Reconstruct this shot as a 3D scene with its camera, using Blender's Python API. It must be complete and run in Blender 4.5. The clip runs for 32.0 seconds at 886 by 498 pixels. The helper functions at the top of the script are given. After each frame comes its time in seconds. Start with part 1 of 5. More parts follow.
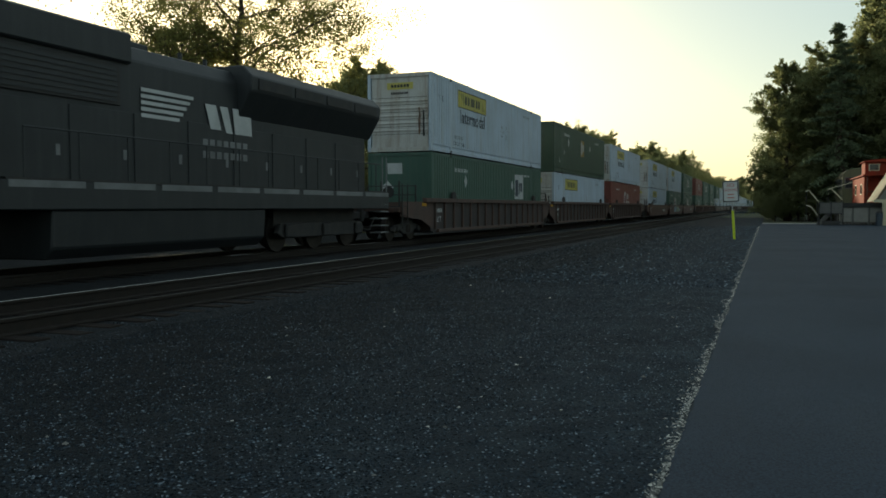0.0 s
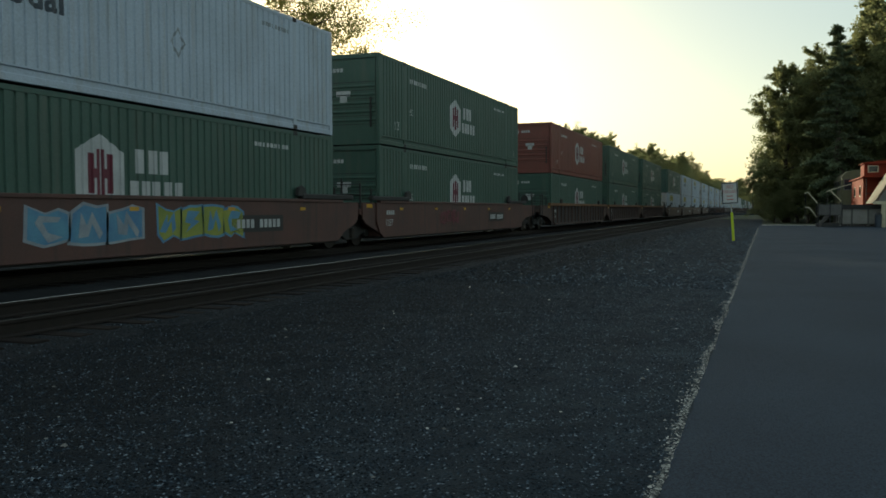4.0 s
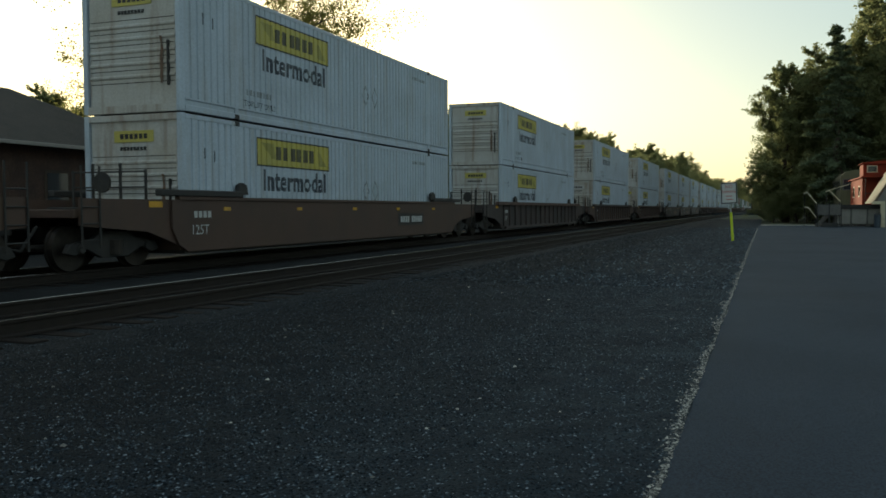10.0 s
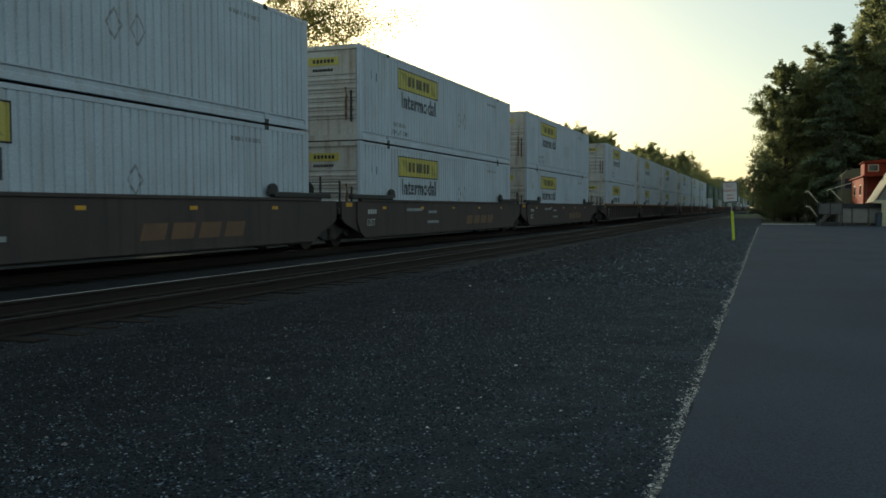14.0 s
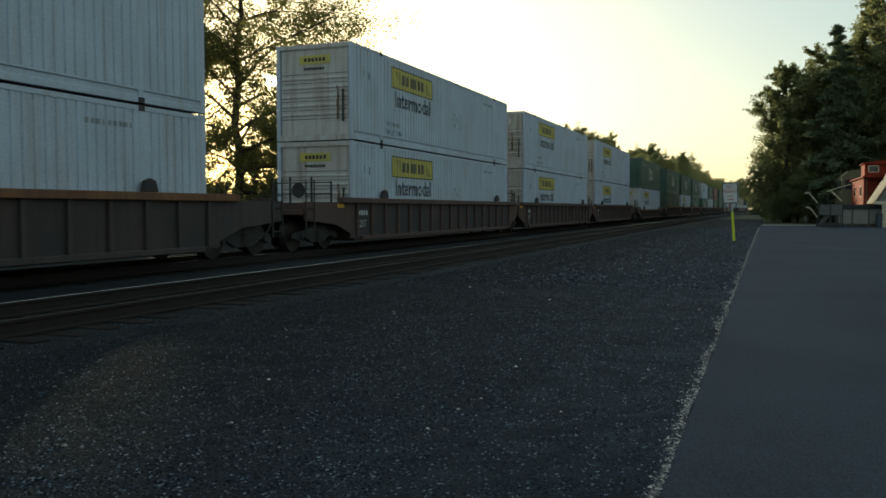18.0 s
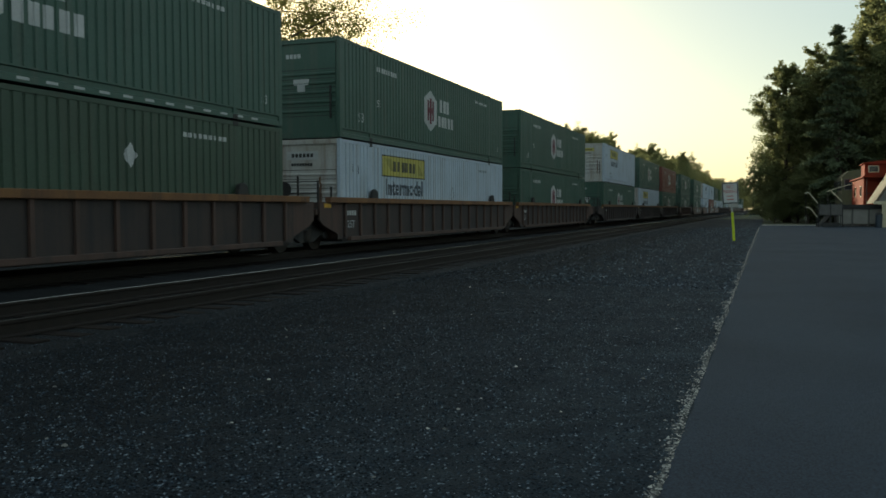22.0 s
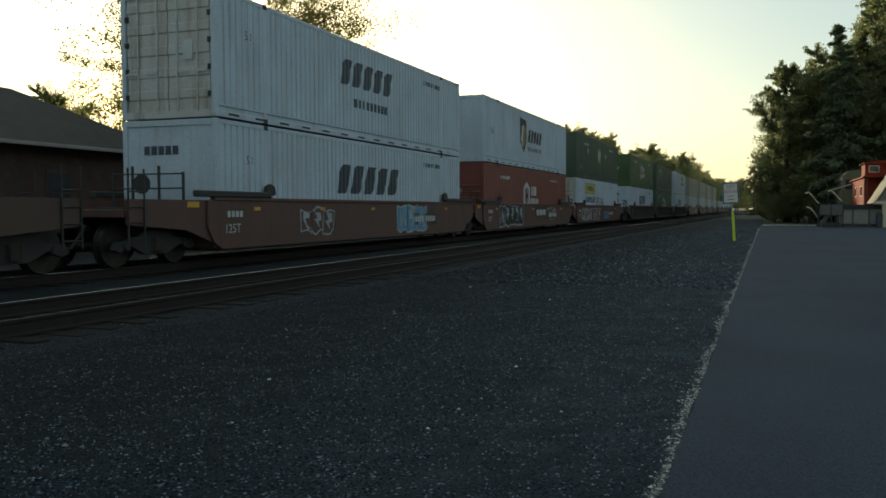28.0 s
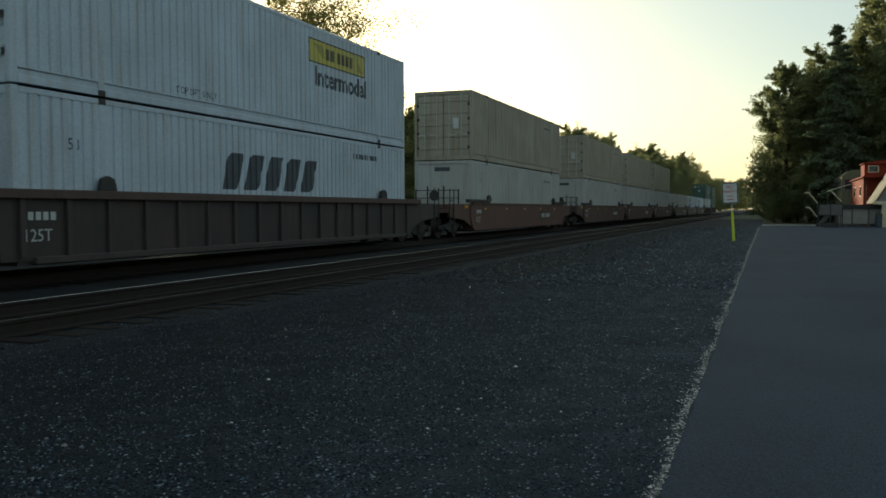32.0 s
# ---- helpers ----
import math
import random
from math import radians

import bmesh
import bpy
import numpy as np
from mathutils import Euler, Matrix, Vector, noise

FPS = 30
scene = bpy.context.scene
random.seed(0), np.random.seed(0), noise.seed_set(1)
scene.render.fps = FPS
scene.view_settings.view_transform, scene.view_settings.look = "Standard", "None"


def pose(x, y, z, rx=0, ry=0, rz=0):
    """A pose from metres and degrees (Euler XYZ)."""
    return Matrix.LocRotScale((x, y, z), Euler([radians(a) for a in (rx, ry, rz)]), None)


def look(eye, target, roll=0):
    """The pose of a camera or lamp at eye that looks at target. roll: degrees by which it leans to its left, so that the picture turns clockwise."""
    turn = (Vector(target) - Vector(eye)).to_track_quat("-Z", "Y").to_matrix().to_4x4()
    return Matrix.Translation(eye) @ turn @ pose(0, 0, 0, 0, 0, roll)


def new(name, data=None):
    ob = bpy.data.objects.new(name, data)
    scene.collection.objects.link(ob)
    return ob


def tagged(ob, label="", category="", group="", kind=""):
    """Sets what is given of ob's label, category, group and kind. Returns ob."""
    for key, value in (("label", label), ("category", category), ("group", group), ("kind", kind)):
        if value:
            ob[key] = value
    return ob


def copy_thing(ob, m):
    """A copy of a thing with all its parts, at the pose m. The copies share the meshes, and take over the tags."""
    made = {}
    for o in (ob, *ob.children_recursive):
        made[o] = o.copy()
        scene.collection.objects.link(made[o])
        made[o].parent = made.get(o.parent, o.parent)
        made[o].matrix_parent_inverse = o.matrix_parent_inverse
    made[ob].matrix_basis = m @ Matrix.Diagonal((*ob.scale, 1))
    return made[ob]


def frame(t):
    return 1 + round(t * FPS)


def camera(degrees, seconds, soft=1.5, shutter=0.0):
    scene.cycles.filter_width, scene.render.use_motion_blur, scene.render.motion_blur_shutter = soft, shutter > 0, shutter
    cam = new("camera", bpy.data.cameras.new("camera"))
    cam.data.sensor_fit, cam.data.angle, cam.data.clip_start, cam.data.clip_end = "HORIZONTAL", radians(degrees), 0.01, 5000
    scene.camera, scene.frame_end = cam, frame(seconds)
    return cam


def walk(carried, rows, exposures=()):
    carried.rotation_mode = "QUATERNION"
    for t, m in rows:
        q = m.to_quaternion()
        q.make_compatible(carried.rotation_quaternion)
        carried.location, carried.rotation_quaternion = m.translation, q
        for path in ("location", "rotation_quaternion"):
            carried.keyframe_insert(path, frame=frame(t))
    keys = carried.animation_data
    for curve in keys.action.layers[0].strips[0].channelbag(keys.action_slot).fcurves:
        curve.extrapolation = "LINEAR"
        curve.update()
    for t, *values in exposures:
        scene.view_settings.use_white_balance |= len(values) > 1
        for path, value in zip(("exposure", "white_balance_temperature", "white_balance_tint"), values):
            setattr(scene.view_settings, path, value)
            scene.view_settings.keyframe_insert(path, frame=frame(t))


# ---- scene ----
# ---- camera ----
YAW, PITCH, EYE = math.degrees(0.3632), math.degrees(0.0467), (0.0, 0.0, 1.1443)
PER = math.degrees(1 / 1503.08)
cam = camera(55.09, 32.0, soft=1.7, shutter=0.03)


def aim(dx, dy):
    """The camera's pose with the picture moved by a few small steps: a hand-held sway."""
    yaw, pit = radians(YAW + dx * PER), radians(PITCH - dy * PER)
    way = Vector((-math.sin(yaw) * math.cos(pit), math.cos(yaw) * math.cos(pit), -math.sin(pit)))
    return look(EYE, Vector(EYE) + way, -0.12)


walk(cam, [(t, aim(dx, dy)) for t, dx, dy in (
    (0, 1.3, -2.7), (0.5, 1.0, -1.2), (1, 1.0, 0.3), (3, 1.3, 0.3), (3.5, 0.7, 0.3), (5.5, -1.3, 0.3), (12.5, -1.3, 0.3), (13, -0.8, -1.5),
    (13.5, 0.2, -1.5), (14.5, 0.2, -1.5), (16.5, 0.7, 0.3), (25, 0.7, 0.3), (25.5, 1.2, 0.3), (30.5, 1.3, 0.2), (31, 0.7, 0.2), (32, 0.4, 0.3))], exposures=((0, 0.57, 6550, -4), (32, 0.57, 6550, -4)))

# ---- sky and sun ----
SUN_EL, SUN_AZ = radians(8.47), radians(-32.13)
world = bpy.data.worlds.new("sky")
scene.world = world
world.use_nodes = True
wn = world.node_tree.nodes
sky = wn.new("ShaderNodeTexSky")
sky.sky_type, sky.sun_disc, sky.sun_elevation, sky.sun_rotation = "NISHITA", False, SUN_EL, SUN_AZ % (2 * math.pi)
sky.air_density, sky.dust_density, sky.ozone_density, sky.altitude = 1.0, 1.8, 1.05, 200
veil = wn.new("ShaderNodeMix")
veil.data_type = "RGBA"
veil.inputs["Factor"].default_value, veil.inputs["B"].default_value = 0.42, (4.3, 4.8, 5.1, 1)
world.node_tree.links.new(sky.outputs[0], veil.inputs["A"])
world.node_tree.links.new(veil.outputs["Result"], wn["Background"].inputs[0])
wn["Background"].inputs[1].default_value = 0.103
sun = new("sun", bpy.data.lights.new("sun", "SUN"))
sun.data.energy, sun.data.angle, sun.data.color = 3.4, radians(1.5), (1.0, 0.82, 0.60)
sun_way = Vector((math.sin(SUN_AZ) * math.cos(SUN_EL), math.cos(SUN_AZ) * math.cos(SUN_EL), math.sin(SUN_EL)))
sun.matrix_world = look(sun_way * 100, (0, 0, 0))



def sun_ball():
    """The sun itself, a glowing ball far beyond the trees that lets the sun lamp's light through."""
    m = bpy.data.materials.new("sun_glow")
    m.use_nodes = True
    n, link = m.node_tree.nodes, m.node_tree.links.new
    n.remove(n["Principled BSDF"])
    glow, clear, both = n.new("ShaderNodeEmission"), n.new("ShaderNodeBsdfTransparent"), n.new("ShaderNodeAddShader")
    glow.inputs[0].default_value, glow.inputs[1].default_value = (1.0, 0.86, 0.62, 1), 40.0
    link(glow.outputs[0], both.inputs[0])
    link(clear.outputs[0], both.inputs[1])
    link(both.outputs[0], n["Material Output"].inputs[0])
    bm = bmesh.new()
    bmesh.ops.create_icosphere(bm, subdivisions=3, radius=18.0)
    me = bpy.data.meshes.new("sun_disc")
    bm.to_mesh(me)
    bm.free()
    me.materials.append(m)
    ob = tagged(new("sun_disc", me), "low evening sun glowing behind the trees", kind="structure")
    ob.location = sun_way * 2400
    return ob


sun_ball()

# ---- materials ----


def surf(name, col, col2=None, rough=0.6, metal=0.0, scale=2.0, fine=40.0, bump=0.15, depth=0.01, dirt=None, streak=0.0, vary=0.08, spec=0.5, stretch=(1, 1, 1)):
    """Two colours mixed by a broad noise, a fine grain, optional vertical streaks of dirt, and a bump."""
    m = bpy.data.materials.new(name)
    m.use_nodes = True
    n, link = m.node_tree.nodes, m.node_tree.links.new
    bsdf = n["Principled BSDF"]
    tex, info = n.new("ShaderNodeTexCoord"), n.new("ShaderNodeObjectInfo")
    off = n.new("ShaderNodeVectorMath")
    off.operation = "SCALE"
    off.inputs[0].default_value = (17.0, 9.0, 5.0)
    link(info.outputs["Random"], off.inputs["Scale"])
    at = n.new("ShaderNodeVectorMath")
    link(tex.outputs["Object"], at.inputs[0])
    link(off.outputs[0], at.inputs[1])
    mp = n.new("ShaderNodeMapping")
    mp.inputs["Scale"].default_value = stretch
    link(at.outputs[0], mp.inputs[0])
    big, small = n.new("ShaderNodeTexNoise"), n.new("ShaderNodeTexNoise")
    for node, s in ((big, scale), (small, fine)):
        node.inputs["Scale"].default_value, node.inputs["Detail"].default_value = s, 5.0
        link(mp.outputs[0], node.inputs["Vector"])
    ramp = n.new("ShaderNodeValToRGB")
    ramp.color_ramp.elements[0].position, ramp.color_ramp.elements[1].position = 0.35, 0.68
    link(big.outputs[0], ramp.inputs[0])
    mix = n.new("ShaderNodeMix")
    mix.data_type = "RGBA"
    mix.inputs["A"].default_value, mix.inputs["B"].default_value = (*col, 1), (*(col2 or [c * 0.75 for c in col]), 1)
    link(ramp.outputs[0], mix.inputs["Factor"])
    out = mix.outputs["Result"]
    if dirt:
        sm = n.new("ShaderNodeMapping")
        sm.inputs["Scale"].default_value = (3.0, 3.0, 0.22)
        link(at.outputs[0], sm.inputs[0])
        sn = n.new("ShaderNodeTexNoise")
        sn.inputs["Scale"].default_value, sn.inputs["Detail"].default_value = 1.6, 6.0
        link(sm.outputs[0], sn.inputs["Vector"])
        sr = n.new("ShaderNodeMapRange")
        sr.inputs["From Min"].default_value, sr.inputs["From Max"].default_value, sr.inputs["To Max"].default_value = 0.5, 0.78, streak
        link(sn.outputs[0], sr.inputs["Value"])
        dm = n.new("ShaderNodeMix")
        dm.data_type = "RGBA"
        link(sr.outputs[0], dm.inputs["Factor"])
        link(out, dm.inputs["A"])
        dm.inputs["B"].default_value = (*dirt, 1)
        out = dm.outputs["Result"]
    hsv = n.new("ShaderNodeHueSaturation")
    val = n.new("ShaderNodeMapRange")
    val.inputs["From Min"].default_value, val.inputs["From Max"].default_value = 0.2, 0.8
    val.inputs["To Min"].default_value, val.inputs["To Max"].default_value = 1 - 2 * vary, 1 + 2 * vary
    link(small.outputs[0], val.inputs["Value"])
    link(val.outputs[0], hsv.inputs["Value"])
    link(out, hsv.inputs["Color"])
    link(hsv.outputs[0], bsdf.inputs["Base Color"])
    bsdf.inputs["Roughness"].default_value, bsdf.inputs["Metallic"].default_value = rough, metal
    bsdf.inputs["Specular IOR Level"].default_value = spec
    if bump:
        bp = n.new("ShaderNodeBump")
        bp.inputs["Strength"].default_value, bp.inputs["Distance"].default_value = bump, depth
        link(small.outputs[0], bp.inputs["Height"])
        link(bp.outputs[0], bsdf.inputs["Normal"])
    return m


def leafy(name, col, col2, through_light=0.35):
    """Leaves: a diffuse face that lets part of the light through, varied clump by clump."""
    m = bpy.data.materials.new(name)
    m.use_nodes = True
    n, link = m.node_tree.nodes, m.node_tree.links.new
    geo = n.new("ShaderNodeNewGeometry")
    mix = n.new("ShaderNodeMix")
    mix.data_type = "RGBA"
    mix.inputs["A"].default_value, mix.inputs["B"].default_value = (*col, 1), (*col2, 1)
    link(geo.outputs["Random Per Island"], mix.inputs["Factor"])
    d, t, s = n.new("ShaderNodeBsdfDiffuse"), n.new("ShaderNodeBsdfTranslucent"), n.new("ShaderNodeMixShader")
    link(mix.outputs["Result"], d.inputs[0])
    link(mix.outputs["Result"], t.inputs[0])
    s.inputs[0].default_value = through_light
    link(d.outputs[0], s.inputs[1])
    link(t.outputs[0], s.inputs[2])
    link(s.outputs[0], n["Material Output"].inputs[0])
    return m


def chips(name, stops):
    """Loose stones, each of its own shade."""
    m = bpy.data.materials.new(name)
    m.use_nodes = True
    n, link = m.node_tree.nodes, m.node_tree.links.new
    geo, ramp = n.new("ShaderNodeNewGeometry"), n.new("ShaderNodeValToRGB")
    while len(ramp.color_ramp.elements) < len(stops):
        ramp.color_ramp.elements.new(0.5)
    for el, (at, col) in zip(ramp.color_ramp.elements, stops):
        el.position, el.color = at, (*col, 1)
    link(geo.outputs["Random Per Island"], ramp.inputs[0])
    link(ramp.outputs[0], n["Principled BSDF"].inputs["Base Color"])
    n["Principled BSDF"].inputs["Roughness"].default_value = 0.85
    n["Principled BSDF"].inputs["Specular IOR Level"].default_value = 0.16
    return m


M = {
    "white": surf("white_container_paint", (0.465, 0.535, 0.625), (0.40, 0.46, 0.53), 0.55, scale=0.8, fine=25, bump=0.05, dirt=(0.30, 0.25, 0.19), streak=0.45),
    "green": surf("green_container_paint", (0.050, 0.105, 0.080), (0.042, 0.090, 0.068), 0.5, scale=0.7, fine=25, bump=0.05, dirt=(0.10, 0.115, 0.09), streak=0.6),
    "lime": surf("yellow_green_container_paint", (0.060, 0.105, 0.036), (0.050, 0.088, 0.032), 0.5, scale=0.7, fine=25, bump=0.05, dirt=(0.09, 0.09, 0.04), streak=0.4),
    "olive": surf("dark_green_container_paint", (0.045, 0.080, 0.052), (0.036, 0.064, 0.042), 0.5, scale=0.7, fine=25, bump=0.05, dirt=(0.06, 0.06, 0.04), streak=0.5),
    "red": surf("orange_red_container_paint", (0.205, 0.058, 0.043), (0.165, 0.050, 0.039), 0.5, scale=0.7, fine=25, bump=0.05, dirt=(0.17, 0.07, 0.045), streak=0.5),
    "tan": surf("dusty_tan_container_paint", (0.34, 0.315, 0.25), (0.28, 0.25, 0.195), 0.65, scale=0.6, fine=20, bump=0.06, dirt=(0.13, 0.09, 0.05), streak=0.7),
    "dusty_white": surf("dusty_grey_white_paint", (0.41, 0.42, 0.41), (0.34, 0.34, 0.32), 0.65, scale=0.7, fine=22, bump=0.05, dirt=(0.22, 0.18, 0.13), streak=0.6),
    "end_white": surf("stained_white_end_paint", (0.50, 0.50, 0.49), (0.42, 0.39, 0.345), 0.6, scale=0.9, fine=20, bump=0.05, dirt=(0.20, 0.11, 0.06), streak=0.75),
    "dark_steel": surf("black_grimy_steel", (0.034, 0.034, 0.035), (0.048, 0.044, 0.041), 0.7, 0.3, scale=4),
    "well_brown": surf("brown_well_paint", (0.090, 0.050, 0.038), (0.066, 0.041, 0.034), 0.7, scale=1.2, dirt=(0.03, 0.026, 0.024), streak=0.8),
    "well_red": surf("red_brown_well_paint", (0.110, 0.050, 0.039), (0.080, 0.042, 0.035), 0.65, scale=1.0, dirt=(0.045, 0.035, 0.03), streak=0.8),
    "well_mustard": surf("mustard_brown_well_paint", (0.078, 0.044, 0.032), (0.060, 0.037, 0.029), 0.65, scale=1.0, dirt=(0.07, 0.045, 0.025), streak=0.7),
    "well_dark": surf("soot_brown_well_paint", (0.056, 0.040, 0.037), (0.044, 0.035, 0.034), 0.7, scale=1.2, dirt=(0.02, 0.02, 0.02), streak=0.8),
    # recessed plates darker than the ribs, shade between ribs painted in; streaks are dirt
    "well_recess_shade": surf("shade_dark_well_plate", (0.032, 0.027, 0.027), (0.056, 0.038, 0.033), 0.7, scale=0.8, dirt=(0.022, 0.022, 0.024), streak=0.8),
    "orange_rust": surf("rusty_orange_chord", (0.20, 0.095, 0.035), (0.13, 0.06, 0.028), 0.75, scale=1.5, dirt=(0.05, 0.035, 0.025), streak=0.8),
    "wheel": surf("wheel_steel", (0.05, 0.042, 0.036), (0.03, 0.026, 0.024), 0.6, 0.6, scale=6),
    "yellow": surf("yellow_decal", (0.52, 0.44, 0.08), (0.44, 0.39, 0.11), 0.5, scale=1.2, bump=0.0, dirt=(0.35, 0.30, 0.10), streak=0.5),
    "navy": surf("navy_lettering", (0.03, 0.04, 0.06), (0.045, 0.06, 0.075), 0.5, bump=0.0),
    "faint": surf("worn_grey_stencil", (0.20, 0.22, 0.24), (0.30, 0.33, 0.35), 0.6, bump=0.0),
    "black": surf("black_decal", (0.02, 0.02, 0.022), None, 0.5, bump=0.0),
    # faded black, lightened further for the glare that lowers its contrast
    "muted_black": surf("muted_black_decal", (0.075, 0.07, 0.045), (0.12, 0.11, 0.05), 0.6, bump=0.0),
    "faded_olive": surf("sun_faded_olive_decal", (0.30, 0.27, 0.07), (0.36, 0.32, 0.09), 0.6, bump=0.0),
    "faded_orange": surf("faded_orange_decal", (0.15, 0.085, 0.045), (0.11, 0.065, 0.04), 0.6, bump=0.0),
    "decal_white": surf("white_decal", (0.52, 0.53, 0.53), (0.42, 0.43, 0.43), 0.5, bump=0.0),
    "decal_red": surf("maroon_decal", (0.15, 0.02, 0.04), None, 0.5, bump=0.0),
    "gold": surf("gold_decal", (0.33, 0.20, 0.035), (0.22, 0.14, 0.04), 0.5, bump=0.0),
    "blue": surf("blue_spray_paint", (0.08, 0.20, 0.36), (0.12, 0.30, 0.42), 0.5, bump=0.0),
    "spray": surf("pale_spray_paint", (0.34, 0.37, 0.40), (0.2, 0.24, 0.28), 0.5, bump=0.0),
    "lime_spray": surf("yellow_green_spray_paint", (0.30, 0.33, 0.06), (0.2, 0.25, 0.05), 0.5, bump=0.0),
    "amber": surf("amber_reflector", (0.62, 0.33, 0.02), None, 0.3, bump=0.0),
    "loco": surf("black_locomotive_paint", (0.016, 0.019, 0.022), (0.023, 0.026, 0.028), 0.55, scale=1.5, dirt=(0.036, 0.038, 0.039), streak=0.6),
    "loco_grey": surf("dusty_grey_sill_stripe", (0.20, 0.205, 0.21), (0.13, 0.135, 0.135), 0.6, bump=0.0),
    "rail": surf("rusty_rail_web", (0.024, 0.017, 0.013), (0.017, 0.013, 0.011), 0.8, 0.3, scale=6),
    "rail_top": surf("polished_rail_head", (0.5, 0.49, 0.47), (0.42, 0.41, 0.4), 0.2, 1.0, scale=6, bump=0.02),
    "rail_no_glint": surf("glintless_rail_head", (0.07, 0.065, 0.06), (0.05, 0.045, 0.042), 0.55, 0.8, scale=6, bump=0.02),
    "tie": surf("creosoted_timber", (0.016, 0.013, 0.012), (0.028, 0.022, 0.019), 0.9, spec=0.1, scale=3, fine=30, bump=0.5, stretch=(0.4, 3, 3)),
    "ballast": surf("ballast_bed", (0.012, 0.0145, 0.017), (0.021, 0.023, 0.026), 0.9, spec=0.2, scale=1.5, fine=38, bump=1.0, depth=0.05, vary=0.28),
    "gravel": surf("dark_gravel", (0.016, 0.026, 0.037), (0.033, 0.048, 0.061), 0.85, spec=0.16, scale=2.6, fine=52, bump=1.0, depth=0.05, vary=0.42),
    "asphalt": surf("worn_asphalt", (0.036, 0.051, 0.072), (0.026, 0.037, 0.054), 0.85, scale=0.45, fine=75, bump=1.0, depth=0.012, vary=0.36, spec=0.2),
    "concrete": surf("pale_concrete", (0.36, 0.35, 0.33), (0.29, 0.28, 0.26), 0.9, scale=1.0, fine=40),
    "grass": surf("rough_grass_soil", (0.035, 0.05, 0.018), (0.055, 0.06, 0.026), 0.95, scale=0.6, fine=18, bump=1.0, depth=0.08, vary=0.25),
    "bark": surf("tree_bark", (0.075, 0.055, 0.04), (0.05, 0.038, 0.03), 0.95, scale=3, fine=14, bump=1.0, depth=0.04, stretch=(1, 1, 0.25)),
    "leaf": leafy("elm_leaves", (0.16, 0.165, 0.055), (0.24, 0.22, 0.08), 0.65),
    "leaf_dark": leafy("maple_leaves", (0.18, 0.205, 0.10), (0.28, 0.285, 0.14), 0.6),
    "needle": leafy("spruce_needles", (0.12, 0.15, 0.09), (0.17, 0.20, 0.12), 0.4),
    "shingle": surf("dark_roof_shingles", (0.05, 0.042, 0.036), (0.036, 0.032, 0.028), 0.9, scale=1.5, fine=20, bump=0.6, depth=0.02, vary=0.2),
    "brick": surf("dark_brick", (0.085, 0.05, 0.036), (0.06, 0.038, 0.03), 0.9, scale=2, fine=16, bump=0.6, vary=0.2),
    "trim": surf("grey_trim_paint", (0.30, 0.28, 0.25), (0.24, 0.22, 0.2), 0.7),
    "cream": surf("cream_painted_wood", (0.66, 0.58, 0.40), (0.56, 0.48, 0.33), 0.6, scale=3),
    "wood_roof": surf("weathered_cedar_shingles", (0.20, 0.17, 0.12), (0.14, 0.12, 0.09), 0.85, scale=3, fine=24, bump=0.5),
    "caboose_red": surf("red_caboose_paint", (0.27, 0.042, 0.022), (0.20, 0.033, 0.02), 0.8, spec=0.08, scale=1.0, dirt=(0.12, 0.05, 0.035), streak=0.5),
    "olive_paint": surf("faded_olive_paint", (0.13, 0.115, 0.055), (0.10, 0.09, 0.05), 0.6, scale=1.2, dirt=(0.07, 0.06, 0.04), streak=0.5),
    "grey_wood": surf("grey_weathered_boards", (0.14, 0.13, 0.12), (0.10, 0.094, 0.088), 0.85, scale=2, fine=20, stretch=(1, 1, 0.3)),
    "galv": surf("galvanised_steel", (0.5, 0.5, 0.5), (0.4, 0.4, 0.4), 0.45, 0.8, scale=6),
    "sign_white": surf("white_sign_face", (0.62, 0.62, 0.60), (0.55, 0.55, 0.53), 0.5, bump=0.02),
    "sign_red": surf("faded_red_lettering", (0.50, 0.09, 0.07), None, 0.5, bump=0.0),
    "hi_yellow": surf("bright_yellow_green_plastic", (0.62, 0.72, 0.02), (0.55, 0.66, 0.03), 0.45, scale=5, bump=0.02),
    "pebble": chips("grey_stones", ((0.0, (0.003, 0.005, 0.007)), (0.45, (0.014, 0.023, 0.034)), (0.8, (0.052, 0.078, 0.104)), (1.0, (0.23, 0.275, 0.32)))),
    "dark_chip": chips("darker_stones", ((0.0, (0.002, 0.003, 0.004)), (0.5, (0.004, 0.007, 0.011)), (0.84, (0.020, 0.031, 0.044)), (1.0, (0.17, 0.205, 0.24)))),
    "rust": surf("rust_stain", (0.17, 0.105, 0.07), (0.11, 0.07, 0.05), 0.85, scale=5, fine=30, bump=0.1, vary=0.2),
    "chalk": chips("pale_stones", ((0.0, (0.03, 0.032, 0.034)), (0.5, (0.20, 0.195, 0.18)), (1.0, (0.66, 0.63, 0.57)))),
}


